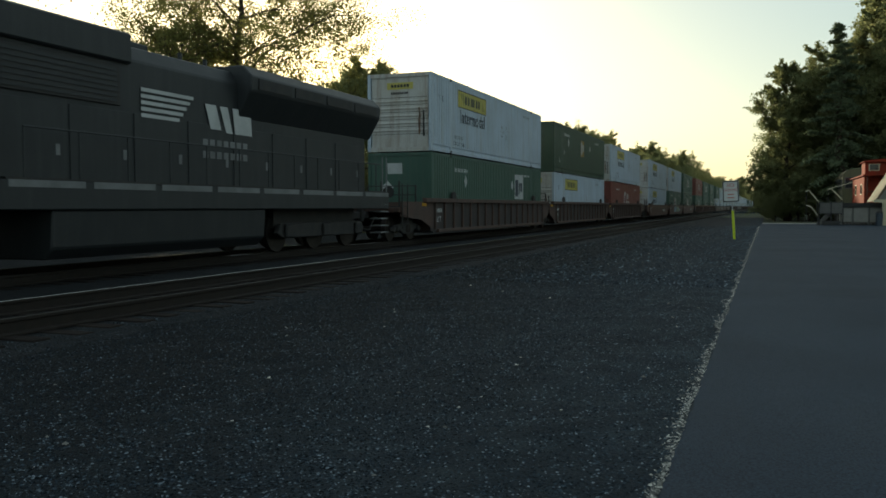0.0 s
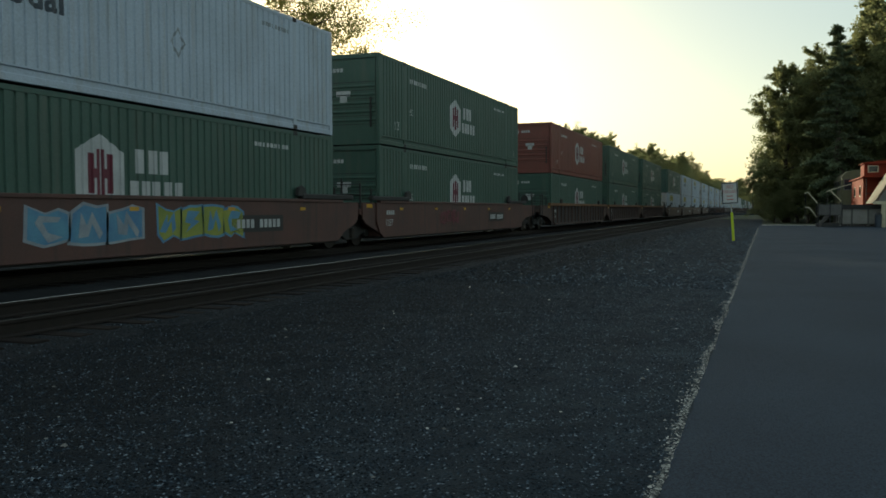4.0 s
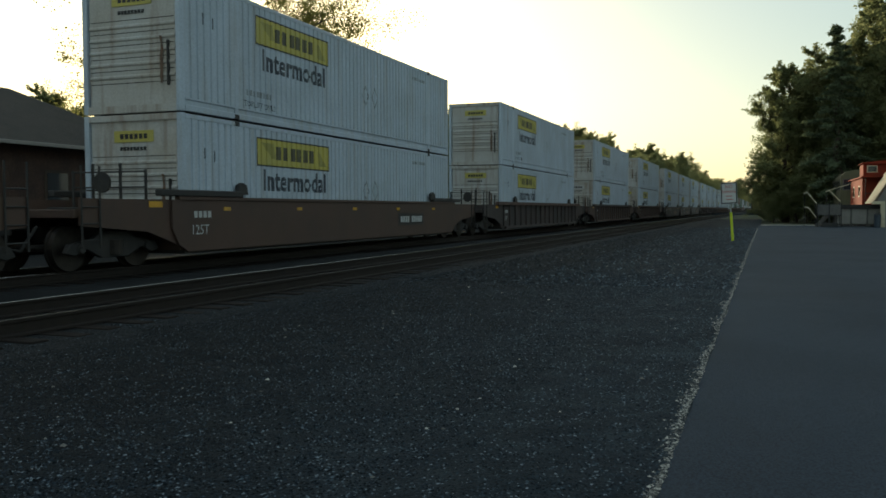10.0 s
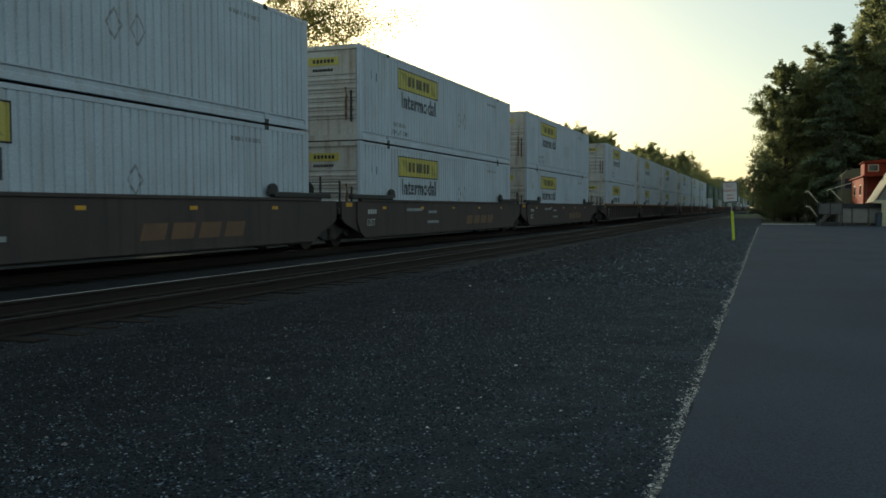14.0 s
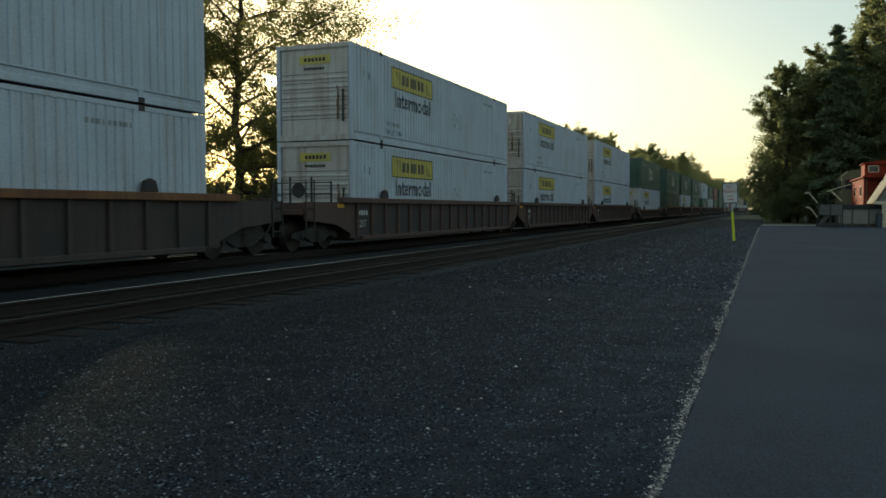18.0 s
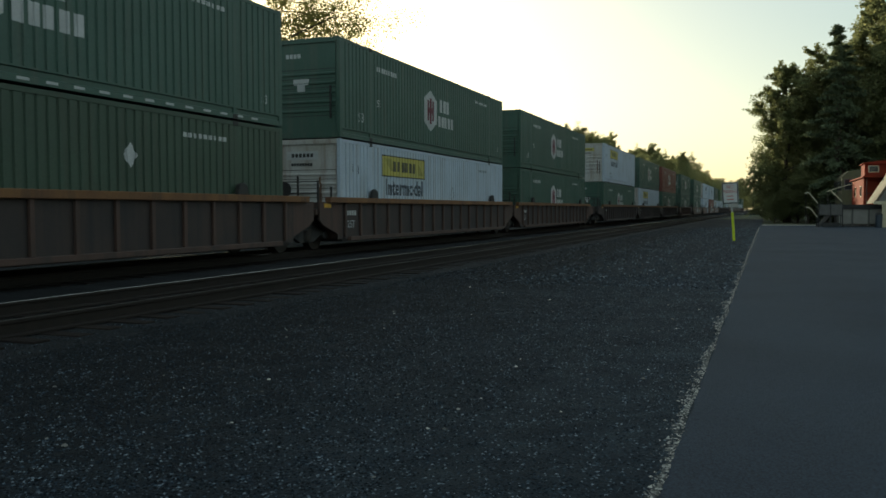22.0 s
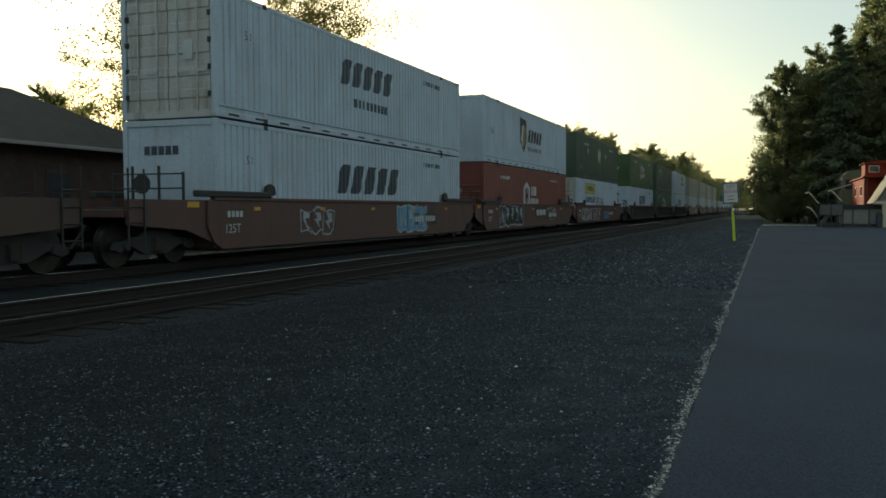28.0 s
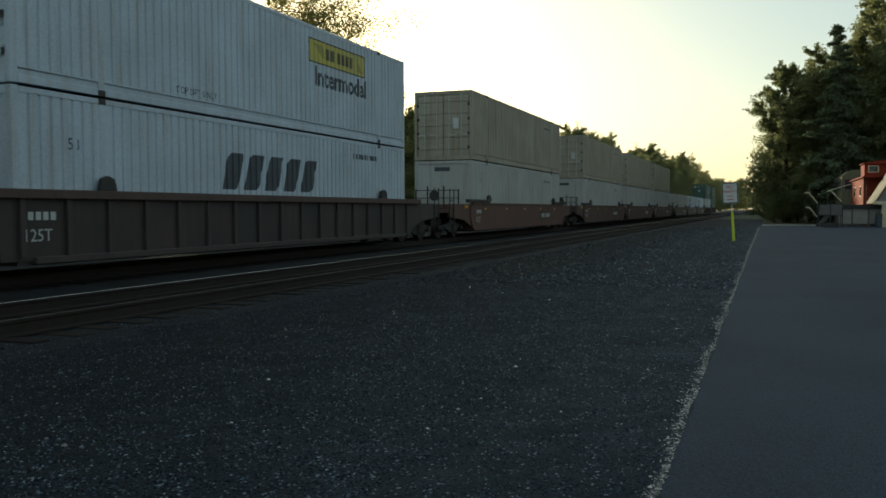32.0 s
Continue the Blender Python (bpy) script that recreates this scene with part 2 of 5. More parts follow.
def rail_darkened(m, deep, x0, x1):
    """Darkens a ground material towards the rails, easing off unevenly away from them."""
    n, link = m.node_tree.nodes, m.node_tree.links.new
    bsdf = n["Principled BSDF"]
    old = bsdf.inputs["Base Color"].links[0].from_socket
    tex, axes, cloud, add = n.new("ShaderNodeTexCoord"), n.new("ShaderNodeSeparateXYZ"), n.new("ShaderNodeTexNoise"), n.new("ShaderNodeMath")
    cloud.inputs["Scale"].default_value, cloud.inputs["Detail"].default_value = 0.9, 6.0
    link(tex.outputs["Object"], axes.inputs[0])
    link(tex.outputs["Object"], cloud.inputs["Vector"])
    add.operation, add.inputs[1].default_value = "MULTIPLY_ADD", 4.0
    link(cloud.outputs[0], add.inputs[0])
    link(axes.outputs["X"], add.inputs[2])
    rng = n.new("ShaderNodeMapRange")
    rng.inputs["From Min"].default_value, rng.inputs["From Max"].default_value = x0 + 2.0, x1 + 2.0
    rng.inputs["To Min"].default_value, rng.inputs["To Max"].default_value = deep, 1.0
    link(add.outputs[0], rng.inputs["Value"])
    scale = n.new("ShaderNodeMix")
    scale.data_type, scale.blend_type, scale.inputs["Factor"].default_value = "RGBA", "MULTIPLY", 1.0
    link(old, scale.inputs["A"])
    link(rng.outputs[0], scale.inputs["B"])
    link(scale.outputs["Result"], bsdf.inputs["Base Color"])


rail_darkened(M["gravel"], 0.22, -4.4, -0.2)
glass = bpy.data.materials.new("window_glass")
glass.use_nodes = True
glass.node_tree.nodes["Principled BSDF"].inputs["Base Color"].default_value = (0.03, 0.035, 0.04, 1)
glass.node_tree.nodes["Principled BSDF"].inputs["Roughness"].default_value = 0.06
M["glass"] = glass

# ---- building blocks ----


class Geo:
    """Vertices and faces gathered into one mesh."""

    def __init__(self):
        self.v, self.f = [], []

    def add(self, verts, faces):
        o = len(self.v)
        self.v += [tuple(p) for p in verts]
        self.f += [tuple(i + o for i in f) for f in faces]
        return self

    def box(self, x0, x1, y0, y1, z0, z1):
        return self.add([(x, y, z) for x in (x0, x1) for y in (y0, y1) for z in (z0, z1)],
                        [(0, 1, 3, 2), (4, 6, 7, 5), (0, 4, 5, 1), (2, 3, 7, 6), (0, 2, 6, 4), (1, 5, 7, 3)])

    def tube(self, a, b, r0, r1=None, n=8):
        a, b, r1 = Vector(a), Vector(b), r0 if r1 is None else r1
        w = (b - a).normalized()
        u = w.orthogonal().normalized()
        t = w.cross(u)
        ring = [(math.cos(k * 2 * math.pi / n), math.sin(k * 2 * math.pi / n)) for k in range(n)]
        vs = [a + (u * c + t * s) * r0 for c, s in ring] + [b + (u * c + t * s) * r1 for c, s in ring]
        return self.add(vs, [(k, (k + 1) % n, n + (k + 1) % n, n + k) for k in range(n)] + [tuple(range(n))[::-1], tuple(range(n, 2 * n))])

    def prism(self, pts, axis, lo, hi):
        """A polygon extruded along an axis; pts are the two other coordinates in order."""
        n = len(pts)
        put = {"x": lambda p, h: (h, p[0], p[1]), "y": lambda p, h: (p[0], h, p[1]), "z": lambda p, h: (p[0], p[1], h)}[axis]
        return self.add([put(p, lo) for p in pts] + [put(p, hi) for p in pts],
                        [(k, (k + 1) % n, n + (k + 1) % n, n + k) for k in range(n)] + [tuple(range(n))[::-1], tuple(range(n, 2 * n))])

    def mesh(self, name, bevel=0.0):
        me = bpy.data.meshes.new(name)
        me.from_pydata(self.v, [], self.f)
        bm = bmesh.new()
        bm.from_mesh(me)
        bmesh.ops.recalc_face_normals(bm, faces=bm.faces)
        if bevel:
            bmesh.ops.bevel(bm, geom=bm.edges[:], offset=bevel, segments=1, affect="EDGES", clamp_overlap=True)
        bm.to_mesh(me)
        bm.free()
        return me


def part(name, geo, material, parent=None, label="", bevel=0.0):
    """One mesh object, under its thing or part."""
    me = geo.mesh(name, bevel) if isinstance(geo, Geo) else geo
    if not me.materials:
        me.materials.append(M[material])
    ob = new(name, me)
    ob.parent = parent
    return tagged(ob, label)


def thing(name, label, category, group="", at=None):
    ob = new(name)
    ob.empty_display_size = 0.1
    if at:
        ob.matrix_basis = at
    return tagged(ob, label, category, group)


def structure(name, geo, material, label="", bevel=0.0):
    return tagged(part(name, geo, material, None, label, bevel), kind="structure")


def raw(name, verts, faces, material):
    me = bpy.data.meshes.new(name)
    me.from_pydata(verts, [], faces)
    me.materials.append(M[material])
    return me


def words(body, size, width=None, heavy=0.0):
    """A flat text mesh in its own x and y, lower left at the origin."""
    cu = bpy.data.curves.new("words", "FONT")
    cu.body, cu.size, cu.resolution_u, cu.offset = body, size, 2, heavy
    ob = new("words", cu)
    bpy.context.view_layer.update()
    me = bpy.data.meshes.new_from_object(ob.evaluated_get(bpy.context.evaluated_depsgraph_get()))
    bpy.data.objects.remove(ob)
    bpy.data.curves.remove(cu)
    co = np.array([v.co[:2] for v in me.vertices])
    lo, hi = co.min(0), co.max(0)
    s = (width / (hi[0] - lo[0])) if width else 1.0
    for v in me.vertices:
        v.co = ((v.co.x - lo[0]) * s, v.co.y - lo[1], 0)
    me.materials.clear()
    return me


def lay(me, origin, across, up):
    """Lay a flat mesh on a plane."""
    o, a, b = Vector(origin), Vector(across), Vector(up)
    me.transform(Matrix.Translation(o) @ Matrix((a, b, a.cross(b))).transposed().to_4x4())
    return me

# ---- ground and tracks ----
LOT, CL_NEAR, CL_FAR, GAUGE = -0.12, -8.12, -12.84, 0.7175
structure("ground", Geo().add([(-1500, -300, -0.30), (1500, -300, -0.30), (1500, 3000, -0.30), (-1500, 3000, -0.30)], [(0, 1, 2, 3)]), "grass", "rough grass and bare soil beside the tracks")
structure("ballast_bed", Geo().prism([(-22.6, -0.31), (-22.5, -0.198), (-6.35, -0.198), (-6.1, -0.31)], "y", -60, 1800), "ballast", "dark grey-brown crushed stone bed under the rails")


def lot_z(x, y):
    z = LOT + 0.022 * noise.noise((x * 1.3, y * 1.3, 0)) + 0.014 * noise.noise((x * 4, y * 4, 3))
    if x < -5.6:
        z -= 0.09 * min(1.0, (-5.6 - x) / 0.8)
    if x > -0.9:
        z = LOT - 0.004 + (z - LOT) * max(0.0, (-0.5 - x) / 0.4)
    return z


LOT_X = np.linspace(-6.6, -0.32, 44)
LOT_Y = np.concatenate([np.linspace(-8, 30, 200), np.linspace(31, 110, 80)])
LOT_GRID = np.array([[lot_z(x, y) for x in LOT_X] for y in LOT_Y])


def on_lot(x, y):
    """The height of the lot's surface at many places; outside it, of the stone bed."""
    i, j = np.interp(x, LOT_X, np.arange(len(LOT_X))), np.interp(y, LOT_Y, np.arange(len(LOT_Y)))
    a, b = np.minimum(i.astype(int), len(LOT_X) - 2), np.minimum(j.astype(int), len(LOT_Y) - 2)
    u, w = i - a, j - b
    z = (LOT_GRID[b, a] * (1 - u) + LOT_GRID[b, a + 1] * u) * (1 - w) + (LOT_GRID[b + 1, a] * (1 - u) + LOT_GRID[b + 1, a + 1] * u) * w
    return np.where(x < -6.35, np.maximum(z, -0.198), z)


def lot_sheet(material):
    """A strip of the lot, gently uneven, falling to the ballast."""
    v = [(x, y, LOT_GRID[j, i]) for j, y in enumerate(LOT_Y) for i, x in enumerate(LOT_X)]
    n, ys = len(LOT_X), LOT_Y
    f = [(j * n + i, j * n + i + 1, (j + 1) * n + i + 1, (j + 1) * n + i) for j in range(len(ys) - 1) for i in range(n - 1)]
    return raw("gravel_lot", v, f, material)


tagged(new("gravel_lot", lot_sheet("gravel")), "dark packed gravel lot, darker towards the tracks", kind="structure")


def drive_edge():
    """The drive's outline with a broken edge towards the gravel."""
    pts = [(30, 68), (-0.42, 68)]
    for k in range(700):
        y = 30 - k * 0.05 if k < 640 else -2 - (k - 640) * 0.45
        pts.append((-0.42 + 0.016 * noise.noise((y * 2.1, 0, 1)) + 0.012 * noise.noise((y * 9.0, 0, 5)) + 0.03 * max(0, noise.noise((y * 0.7, 0, 8))), y))
    return pts + [(30, -29)]


structure("pavement", Geo().prism(drive_edge(), "z", -0.32, LOT + 0.012), "asphalt", "smooth dark grey asphalt drive with a broken edge")
structure("kerb", Geo().box(-0.3, 24, 68.0, 69.2, -0.32, LOT + 0.06), "concrete", "pale concrete walk across the end of the drive", 0.02)
structure("road_crossing", Geo().box(-26, 30, 214, 222, -0.31, 0.012), "asphalt", "far road crossing over the tracks")


def stones(name, count, xr, yr, size, material, seed, label, power=1.0, edge=None, crowd=1.0):
    """Loose stones: six-sided lumps, thicker on the ground near the eye."""
    rng = np.random.default_rng(seed)
    base = np.array([(1, 0, 0), (0.3, 0.9, 0), (-0.8, 0.6, 0), (-0.9, -0.5, 0), (0.2, -1, 0), (0.15, 0.1, 0.55), (-0.2, -0.1, 0.45)])
    tris = [(0, 1, 5), (1, 2, 5), (2, 6, 5), (2, 3, 6), (3, 4, 6), (4, 5, 6), (4, 0, 5)]
    u = rng.random(count) ** power
    y = yr[0] + (yr[1] - yr[0]) * u
    x = xr[0] + (xr[1] - xr[0]) * rng.random(count) ** crowd
    if edge:
        x = edge - np.abs(rng.normal(0, 0.042, count)) * (0.5 + 0.9 * np.abs(np.sin(y * 1.7) * np.sin(y * 0.61 + 1))) + 0.02 * np.sin(y * 3.1)
    s = size * (0.45 + rng.random(count) ** 2 * 1.1)
    a = rng.random(count) * 6.283
    ca, sa = np.cos(a), np.sin(a)
    p = base[None] * (0.75 + 0.5 * rng.random((count, 7, 3)))
    v = np.empty_like(p)
    v[..., 0] = (p[..., 0] * ca[:, None] - p[..., 1] * sa[:, None]) * s[:, None] + x[:, None]
    v[..., 1] = (p[..., 0] * sa[:, None] + p[..., 1] * ca[:, None]) * s[:, None] + y[:, None]
    v[..., 2] = p[..., 2] * s[:, None] + on_lot(x, y)[:, None] - 0.002
    f = (np.array(tris)[None] + 7 * np.arange(count)[:, None, None]).reshape(-1, 3)
    return tagged(new(name, raw(name, v.reshape(-1, 3).tolist(), f.tolist(), material)), label, "gravel", kind="stuff")


stones("loose_gravel", 125000, (-6.2, -0.46), (2.6, 17.0), 0.0084, "pebble", 1, "loose dark grey gravel scattered over the lot", 1.5, crowd=0.5)
stones("sooty_gravel", 120000, (-7.2, -1.6), (2.6, 17.0), 0.0092, "dark_chip", 5, "darker loose stones near the tracks", 1.4)
stones("loose_gravel", 14000, (-4.2, -0.5), (14.0, 60.0), 0.022, "pebble", 2, "loose dark grey gravel farther along the lot", 1.3)
stones("sooty_gravel", 10000, (-6.4, -3.2), (14.0, 60.0), 0.022, "dark_chip", 6, "darker loose stones farther along the tracks", 1.3)
stones("pale_gravel", 260, (-5.0, -0.6), (3.0, 30.0), 0.016, "chalk", 3, "scattered pale stones on the dark gravel", 1.6)
stones("pale_gravel_edge", 15000, (0, 0), (2.5, 60.0), 0.0105, "chalk", 4, "line of pale stones along the broken asphalt edge", 1.7, edge=-0.42)


def rail_pair(name, cl, label):
    track = tagged(thing(name, label, "railway track"), kind="structure")
    for side in (-1, 1):
        x = cl + side * GAUGE
        web = Geo().prism([(x - 0.07, -0.185), (x + 0.07, -0.185), (x + 0.07, -0.165), (x + 0.012, -0.15), (x + 0.012, -0.045), (x + 0.036, -0.035), (x + 0.036, -0.004),
                           (x - 0.036, -0.004), (x - 0.036, -0.035), (x - 0.012, -0.045), (x - 0.012, -0.15), (x - 0.07, -0.165)], "y", -60, 1800)
        rail = part("rail", web, "rail", track)
        w = 0.011
        # closer rail's head is darkened in its material because no glint shows there
        part("rail_head", Geo().prism([(x - w, -0.006), (x + w, -0.006), (x + w - 0.003, 0.0), (x - w + 0.003, 0.0)], "y", -60, 1800), "rail_no_glint" if side > 0 and cl > -10 else "rail_top", rail, "polished steel running surface")
    return track


near_track = rail_pair("near_track", CL_NEAR, "empty railway track with polished rails on dark timber ties")
far_track = rail_pair("far_track", CL_FAR, "railway track that carries the freight train")

# ---- trees ----


def tree_mesh(seed, height, trunk_r, spread, base, limbs, twigs, leaves, leaf, droop=0.0, conifer=False, lean=0.0, tight=0.78):
    """Bark and leaf meshes: a tapered trunk, limbs and twigs, leaves in loose clumps round the twigs."""
    rng = np.random.default_rng(seed)
    bark, tips = Geo(), []
    path = [Vector((0, 0, -0.35))]
    steps = 9
    for k in range(1, steps + 1):
        z = height * 0.93 * k / steps
        path.append(Vector((lean * z + rng.normal(0, 0.012 * height) * (k > 1), rng.normal(0, 0.012 * height) * (k > 1), z)))
    rad = [trunk_r * (1 - 0.9 * k / steps) + 0.015 for k in range(steps + 1)]
    rad[0] *= 1.35
    for k in range(steps):
        bark.tube(path[k], path[k + 1], rad[k], rad[k + 1], 9)

    def on_trunk(z):
        k = min(int(z / (height * 0.93) * steps), steps - 1)
        u = z / (height * 0.93) * steps - k
        return path[k].lerp(path[k + 1], min(max(u, 0), 1)), rad[k] * (1 - u) + rad[k + 1] * u

    for i in range(limbs):
        u = (i + rng.random()) / limbs
        z = base + (height * 0.92 - base) * u
        p, r = on_trunk(z)
        a = i * 2.4 + rng.normal(0, 0.4)
        if conifer:
            length = spread * (1 - u) ** 0.85 * (0.8 + 0.35 * rng.random()) + 0.25
            rise = -0.18 + 0.35 * u
        else:
            length = spread * (0.35 + 0.75 * math.sin(math.pi * min(1, 0.22 + 0.72 * u))) * (0.65 + 0.5 * rng.random())
            rise = 0.35 + 0.75 * u + rng.normal(0, 0.15)
        d = Vector((math.cos(a), math.sin(a), rise)).normalized()
        q, r0 = p.copy(), min(r * 0.62, trunk_r * 0.4)
        n = 5
        for k in range(n):
            d = (d + Vector((rng.normal(0, 0.13), rng.normal(0, 0.13), rng.normal(0, 0.09) - droop * (k / n)))).normalized()
            e = q + d * length / n
            r1 = r0 * 0.68
            bark.tube(q, e, max(r0, 0.012), max(r1, 0.008), 5)
            if conifer:
                tips += [(q.lerp(e, s), 0.10 + 0.28 * (1 - k / n) * length * 0.3) for s in (0.2, 0.5, 0.8)]
            elif k >= 1:
                for _ in range(twigs):
                    td = (d + Vector(rng.normal(0, 0.75, 3))).normalized()
                    tl = length * (0.14 + 0.2 * rng.random())
                    b0 = q.lerp(e, rng.random())
                    b1 = b0 + td * tl
                    b2 = b1 + (td + Vector((rng.normal(0, 0.4), rng.normal(0, 0.4), rng.normal(-droop, 0.35)))).normalized() * tl * 0.7
                    bark.tube(b0, b1, max(r1 * 0.4, 0.012), 0.009, 4)
                    bark.tube(b1, b2, 0.010, 0.006, 3)
                    tips += [(b0.lerp(b1, 0.7), tl * 0.3), (b1, tl * 0.34), (b1.lerp(b2, 0.5), tl * 0.3), (b2, tl * 0.32)]
            q, r0 = e, r1
        tips.append((q, 0.3 if conifer else length * 0.09))
    c = np.array([t[0][:] for t in tips])
    s = np.array([t[1] for t in tips])
    pick = rng.integers(0, len(tips), leaves)
    pos = c[pick] + np.clip(rng.normal(0, 0.85, (leaves, 3)), -1.35, 1.35) * s[pick][:, None] * (1.0 if conifer else tight) * (np.array((1, 1, 0.35)) if conifer else np.array((1, 1, 0.8)))
    ax = rng.normal(0, 1, (leaves, 3))
    ax[:, 2] = ax[:, 2] * 0.5 - (0.3 if conifer else 0.15)
    ax /= np.linalg.norm(ax, axis=1)[:, None]
    bx = np.cross(ax, rng.normal(0, 1, (leaves, 3)))
    bx /= np.linalg.norm(bx, axis=1)[:, None] + 1e-9
    size = leaf * (0.6 + 0.8 * rng.random(leaves))[:, None]
    wide = 0.22 if conifer else 0.48
    v = np.stack([pos, pos + ax * size * 0.45 + bx * size * wide, pos + ax * size, pos + ax * size * 0.45 - bx * size * wide], 1).reshape(-1, 3)
    f = (np.arange(leaves)[:, None] * 4 + np.arange(4)[None]).tolist()
    me = bpy.data.meshes.new("crown")
    me.from_pydata(v.tolist(), [], f)
    return bark.mesh("trunk"), me


def tree(name, label, leaf_mat, *args, **kw):
    bark, crown = tree_mesh(*args, **kw)
    t = thing(name, label, "tree")
    part("trunk", bark, "bark", t)
    part("crown", crown, leaf_mat, t)
    return t


def placed(x, y, turn=0, s=1.0, z=-0.3):
    return pose(x, y, z, 0, 0, turn) @ Matrix.Diagonal((s, s, s * 1.0, 1))


# the open-crowned tree between the far track and the depot, and its neighbours
elm = tree("shade_tree", "spreading open-crowned tree backlit by the low sun", "leaf", 11, 19.0, 0.27, 6.8, 2.0, 36, 6, 190000, 0.092, droop=0.32, tight=0.6)
elm.matrix_basis = placed(-26.1, 38.1, 20)
mid = tree("broadleaf_tree", "dense dark green broadleaf tree", "leaf_dark", 5, 13.0, 0.3, 5.2, 1.6, 30, 6, 100000, 0.155, tight=0.62)
mid.matrix_basis = placed(-27.5, 57.0, 0, 0.85)
tall = tree("broadleaf_tree", "tall broadleaf tree in full summer leaf", "leaf_dark", 8, 17.0, 0.36, 6.4, 1.8, 34, 6, 120000, 0.165, tight=0.62)
tall.matrix_basis = placed(16.5, 112, 40, 1.15)
bushy = tree("broadleaf_tree", "bushy young tree leafed to the ground", "leaf_dark", 21, 9.0, 0.2, 4.0, 0.5, 26, 6, 60000, 0.15, tight=0.66)
bushy.matrix_basis = placed(-29, 49, 0, 0.8)
linden = tree("broadleaf_tree", "upright broadleaf tree with a lobed crown", "leaf_dark", 17, 16.2, 0.26, 3.7, 1.2, 34, 6, 90000, 0.15, tight=0.62)
linden.matrix_basis = placed(2.1, 96, 0)
fir = tree("spruce_tree", "tall dark spruce with drooping branches", "needle", 4, 21.0, 0.3, 4.4, 1.0, 62, 0, 20000, 0.34, droop=0.16, conifer=True)
fir.matrix_basis = placed(6.6, 90, 0, 0.98)
sapling = tree("small_tree", "small light-leaved tree beside the depot", "leaf", 31, 9.5, 0.13, 5.0, 0.8, 24, 6, 15000, 0.115, droop=0.25)
sapling.matrix_basis = placed(-26.0, 33.5, 0)
copy_thing(sapling, placed(-24.6, 46.5, 230, 0.8))
shrub = tree("shrub", "leafy shrub at the foot of the trees", "leaf_dark", 41, 2.6, 0.05, 1.5, 0.2, 22, 5, 9000, 0.10)
shrub.matrix_basis = placed(-25.0, 30.4, 0)
for x, y, r, s in ((-26.2, 32.2, 40, 1.2), (-25.2, 34.4, 90, 1.1), (-26.5, 36.6, 140, 1.3), (-25.0, 38.8, 200, 1.0), (-26.8, 41.0, 260, 1.4), (-25.4, 43.8, 300, 1.2), (-26.0, 47.0, 20, 1.5), (-25.6, 51.0, 75, 1.4), (-26.5, 55.5, 15, 1.6)):
    copy_thing(shrub, placed(x, y, r, s * 0.75))
# right-hand wood along the drive
for x, y, r, s, kind in ((7.0, 98, 10, 0.86, tall), (5.9, 97, 300, 0.92, mid), (23, 97, 20, 1.42, tall), (11.5, 100, 75, 1.5, linden), (5.8, 103, 120, 0.78, tall), (3.0, 94, 45, 0.6, bushy), (5.5, 112, 200, 0.95, mid), (13.0, 97, 90, 0.9, tall), (17.0, 98, 150, 1.15, tall), (17, 90, 300, 1.0, tall), (20, 94, 20, 1.1, mid),
                         (5.4, 118, 60, 0.85, mid), (7.0, 142, 160, 0.8, tall), (7.0, 172, 250, 0.9, mid), (9, 208, 30, 0.9, tall), (10.5, 128, 330, 0.8, tall), (9.0, 94, 75, 0.9, bushy),
                         (3.9, 92, 10, 0.62, bushy), (11.0, 106, 10, 0.8, mid), (3.3, 102, 111, 0.62, bushy), (3.3, 124, 222, 0.8, bushy), (24, 105, 70, 1.2, tall), (14.5, 92, 222, 0.8, mid), (6.4, 94, 222, 0.7, bushy),
                         (1.7, 95, 60, 0.55, bushy), (0.6, 104, 140, 0.62, bushy), (0.8, 93, 200, 0.34, bushy), (1.8, 112, 20, 0.8, bushy), (2.6, 128, 80, 0.8, mid)):
    copy_thing(kind, placed(x, y, r, s))
# left-hand wood beyond the far track
rnd = random.Random(7)
for k in range(70):
    y = 98 + k * 5.2 + rnd.uniform(-2.5, 2.5) + max(0, k - 36) * 7
    x = -25.5 - rnd.uniform(0, 6)
    kind = rnd.choice((mid, tall, tall))
    tall_to = (11.5 + min(5.0, max(0, y - 110) * 0.022)) * rnd.uniform(0.8, 1.08) * abs(x) / 26.0
    copy_thing(kind, placed(x, y, rnd.uniform(0, 360), tall_to / (19.8 if kind is tall else 15.2)))
for k in range(9):
    copy_thing(rnd.choice((mid, tall, bushy)), placed(-42 - rnd.uniform(0, 12), 12 + k * 6 + rnd.uniform(-2, 2), rnd.uniform(0, 360), rnd.uniform(0.45, 0.6)))

for k in range(30):
    y = 100 + k * 9.0 + rnd.uniform(-3, 3)
    copy_thing(rnd.choice((mid, bushy)), placed(-25.0 - rnd.uniform(0, 2), y, rnd.uniform(0, 360), rnd.uniform(0.55, 0.75)))
for k in range(16):
    copy_thing(tall, placed(-22 - rnd.uniform(0, 10), 700 + k * 45, rnd.uniform(0, 360), rnd.uniform(0.9, 1.25)))
for k in range(8):
    copy_thing((mid, bushy, tall)[k % 3], placed(-27.5 - (k * 5) % 4, 60 + k * 5.0, k * 77, (0.56, 0.9, 0.42)[k % 3]))

# woods that close the far end of the line
for k in range(14):
    copy_thing((tall, mid)[k % 2], placed(4.5 + (k * 7) % 9, 240 + k * 42, k * 63, 0.75 + 0.1 * (k % 3)))
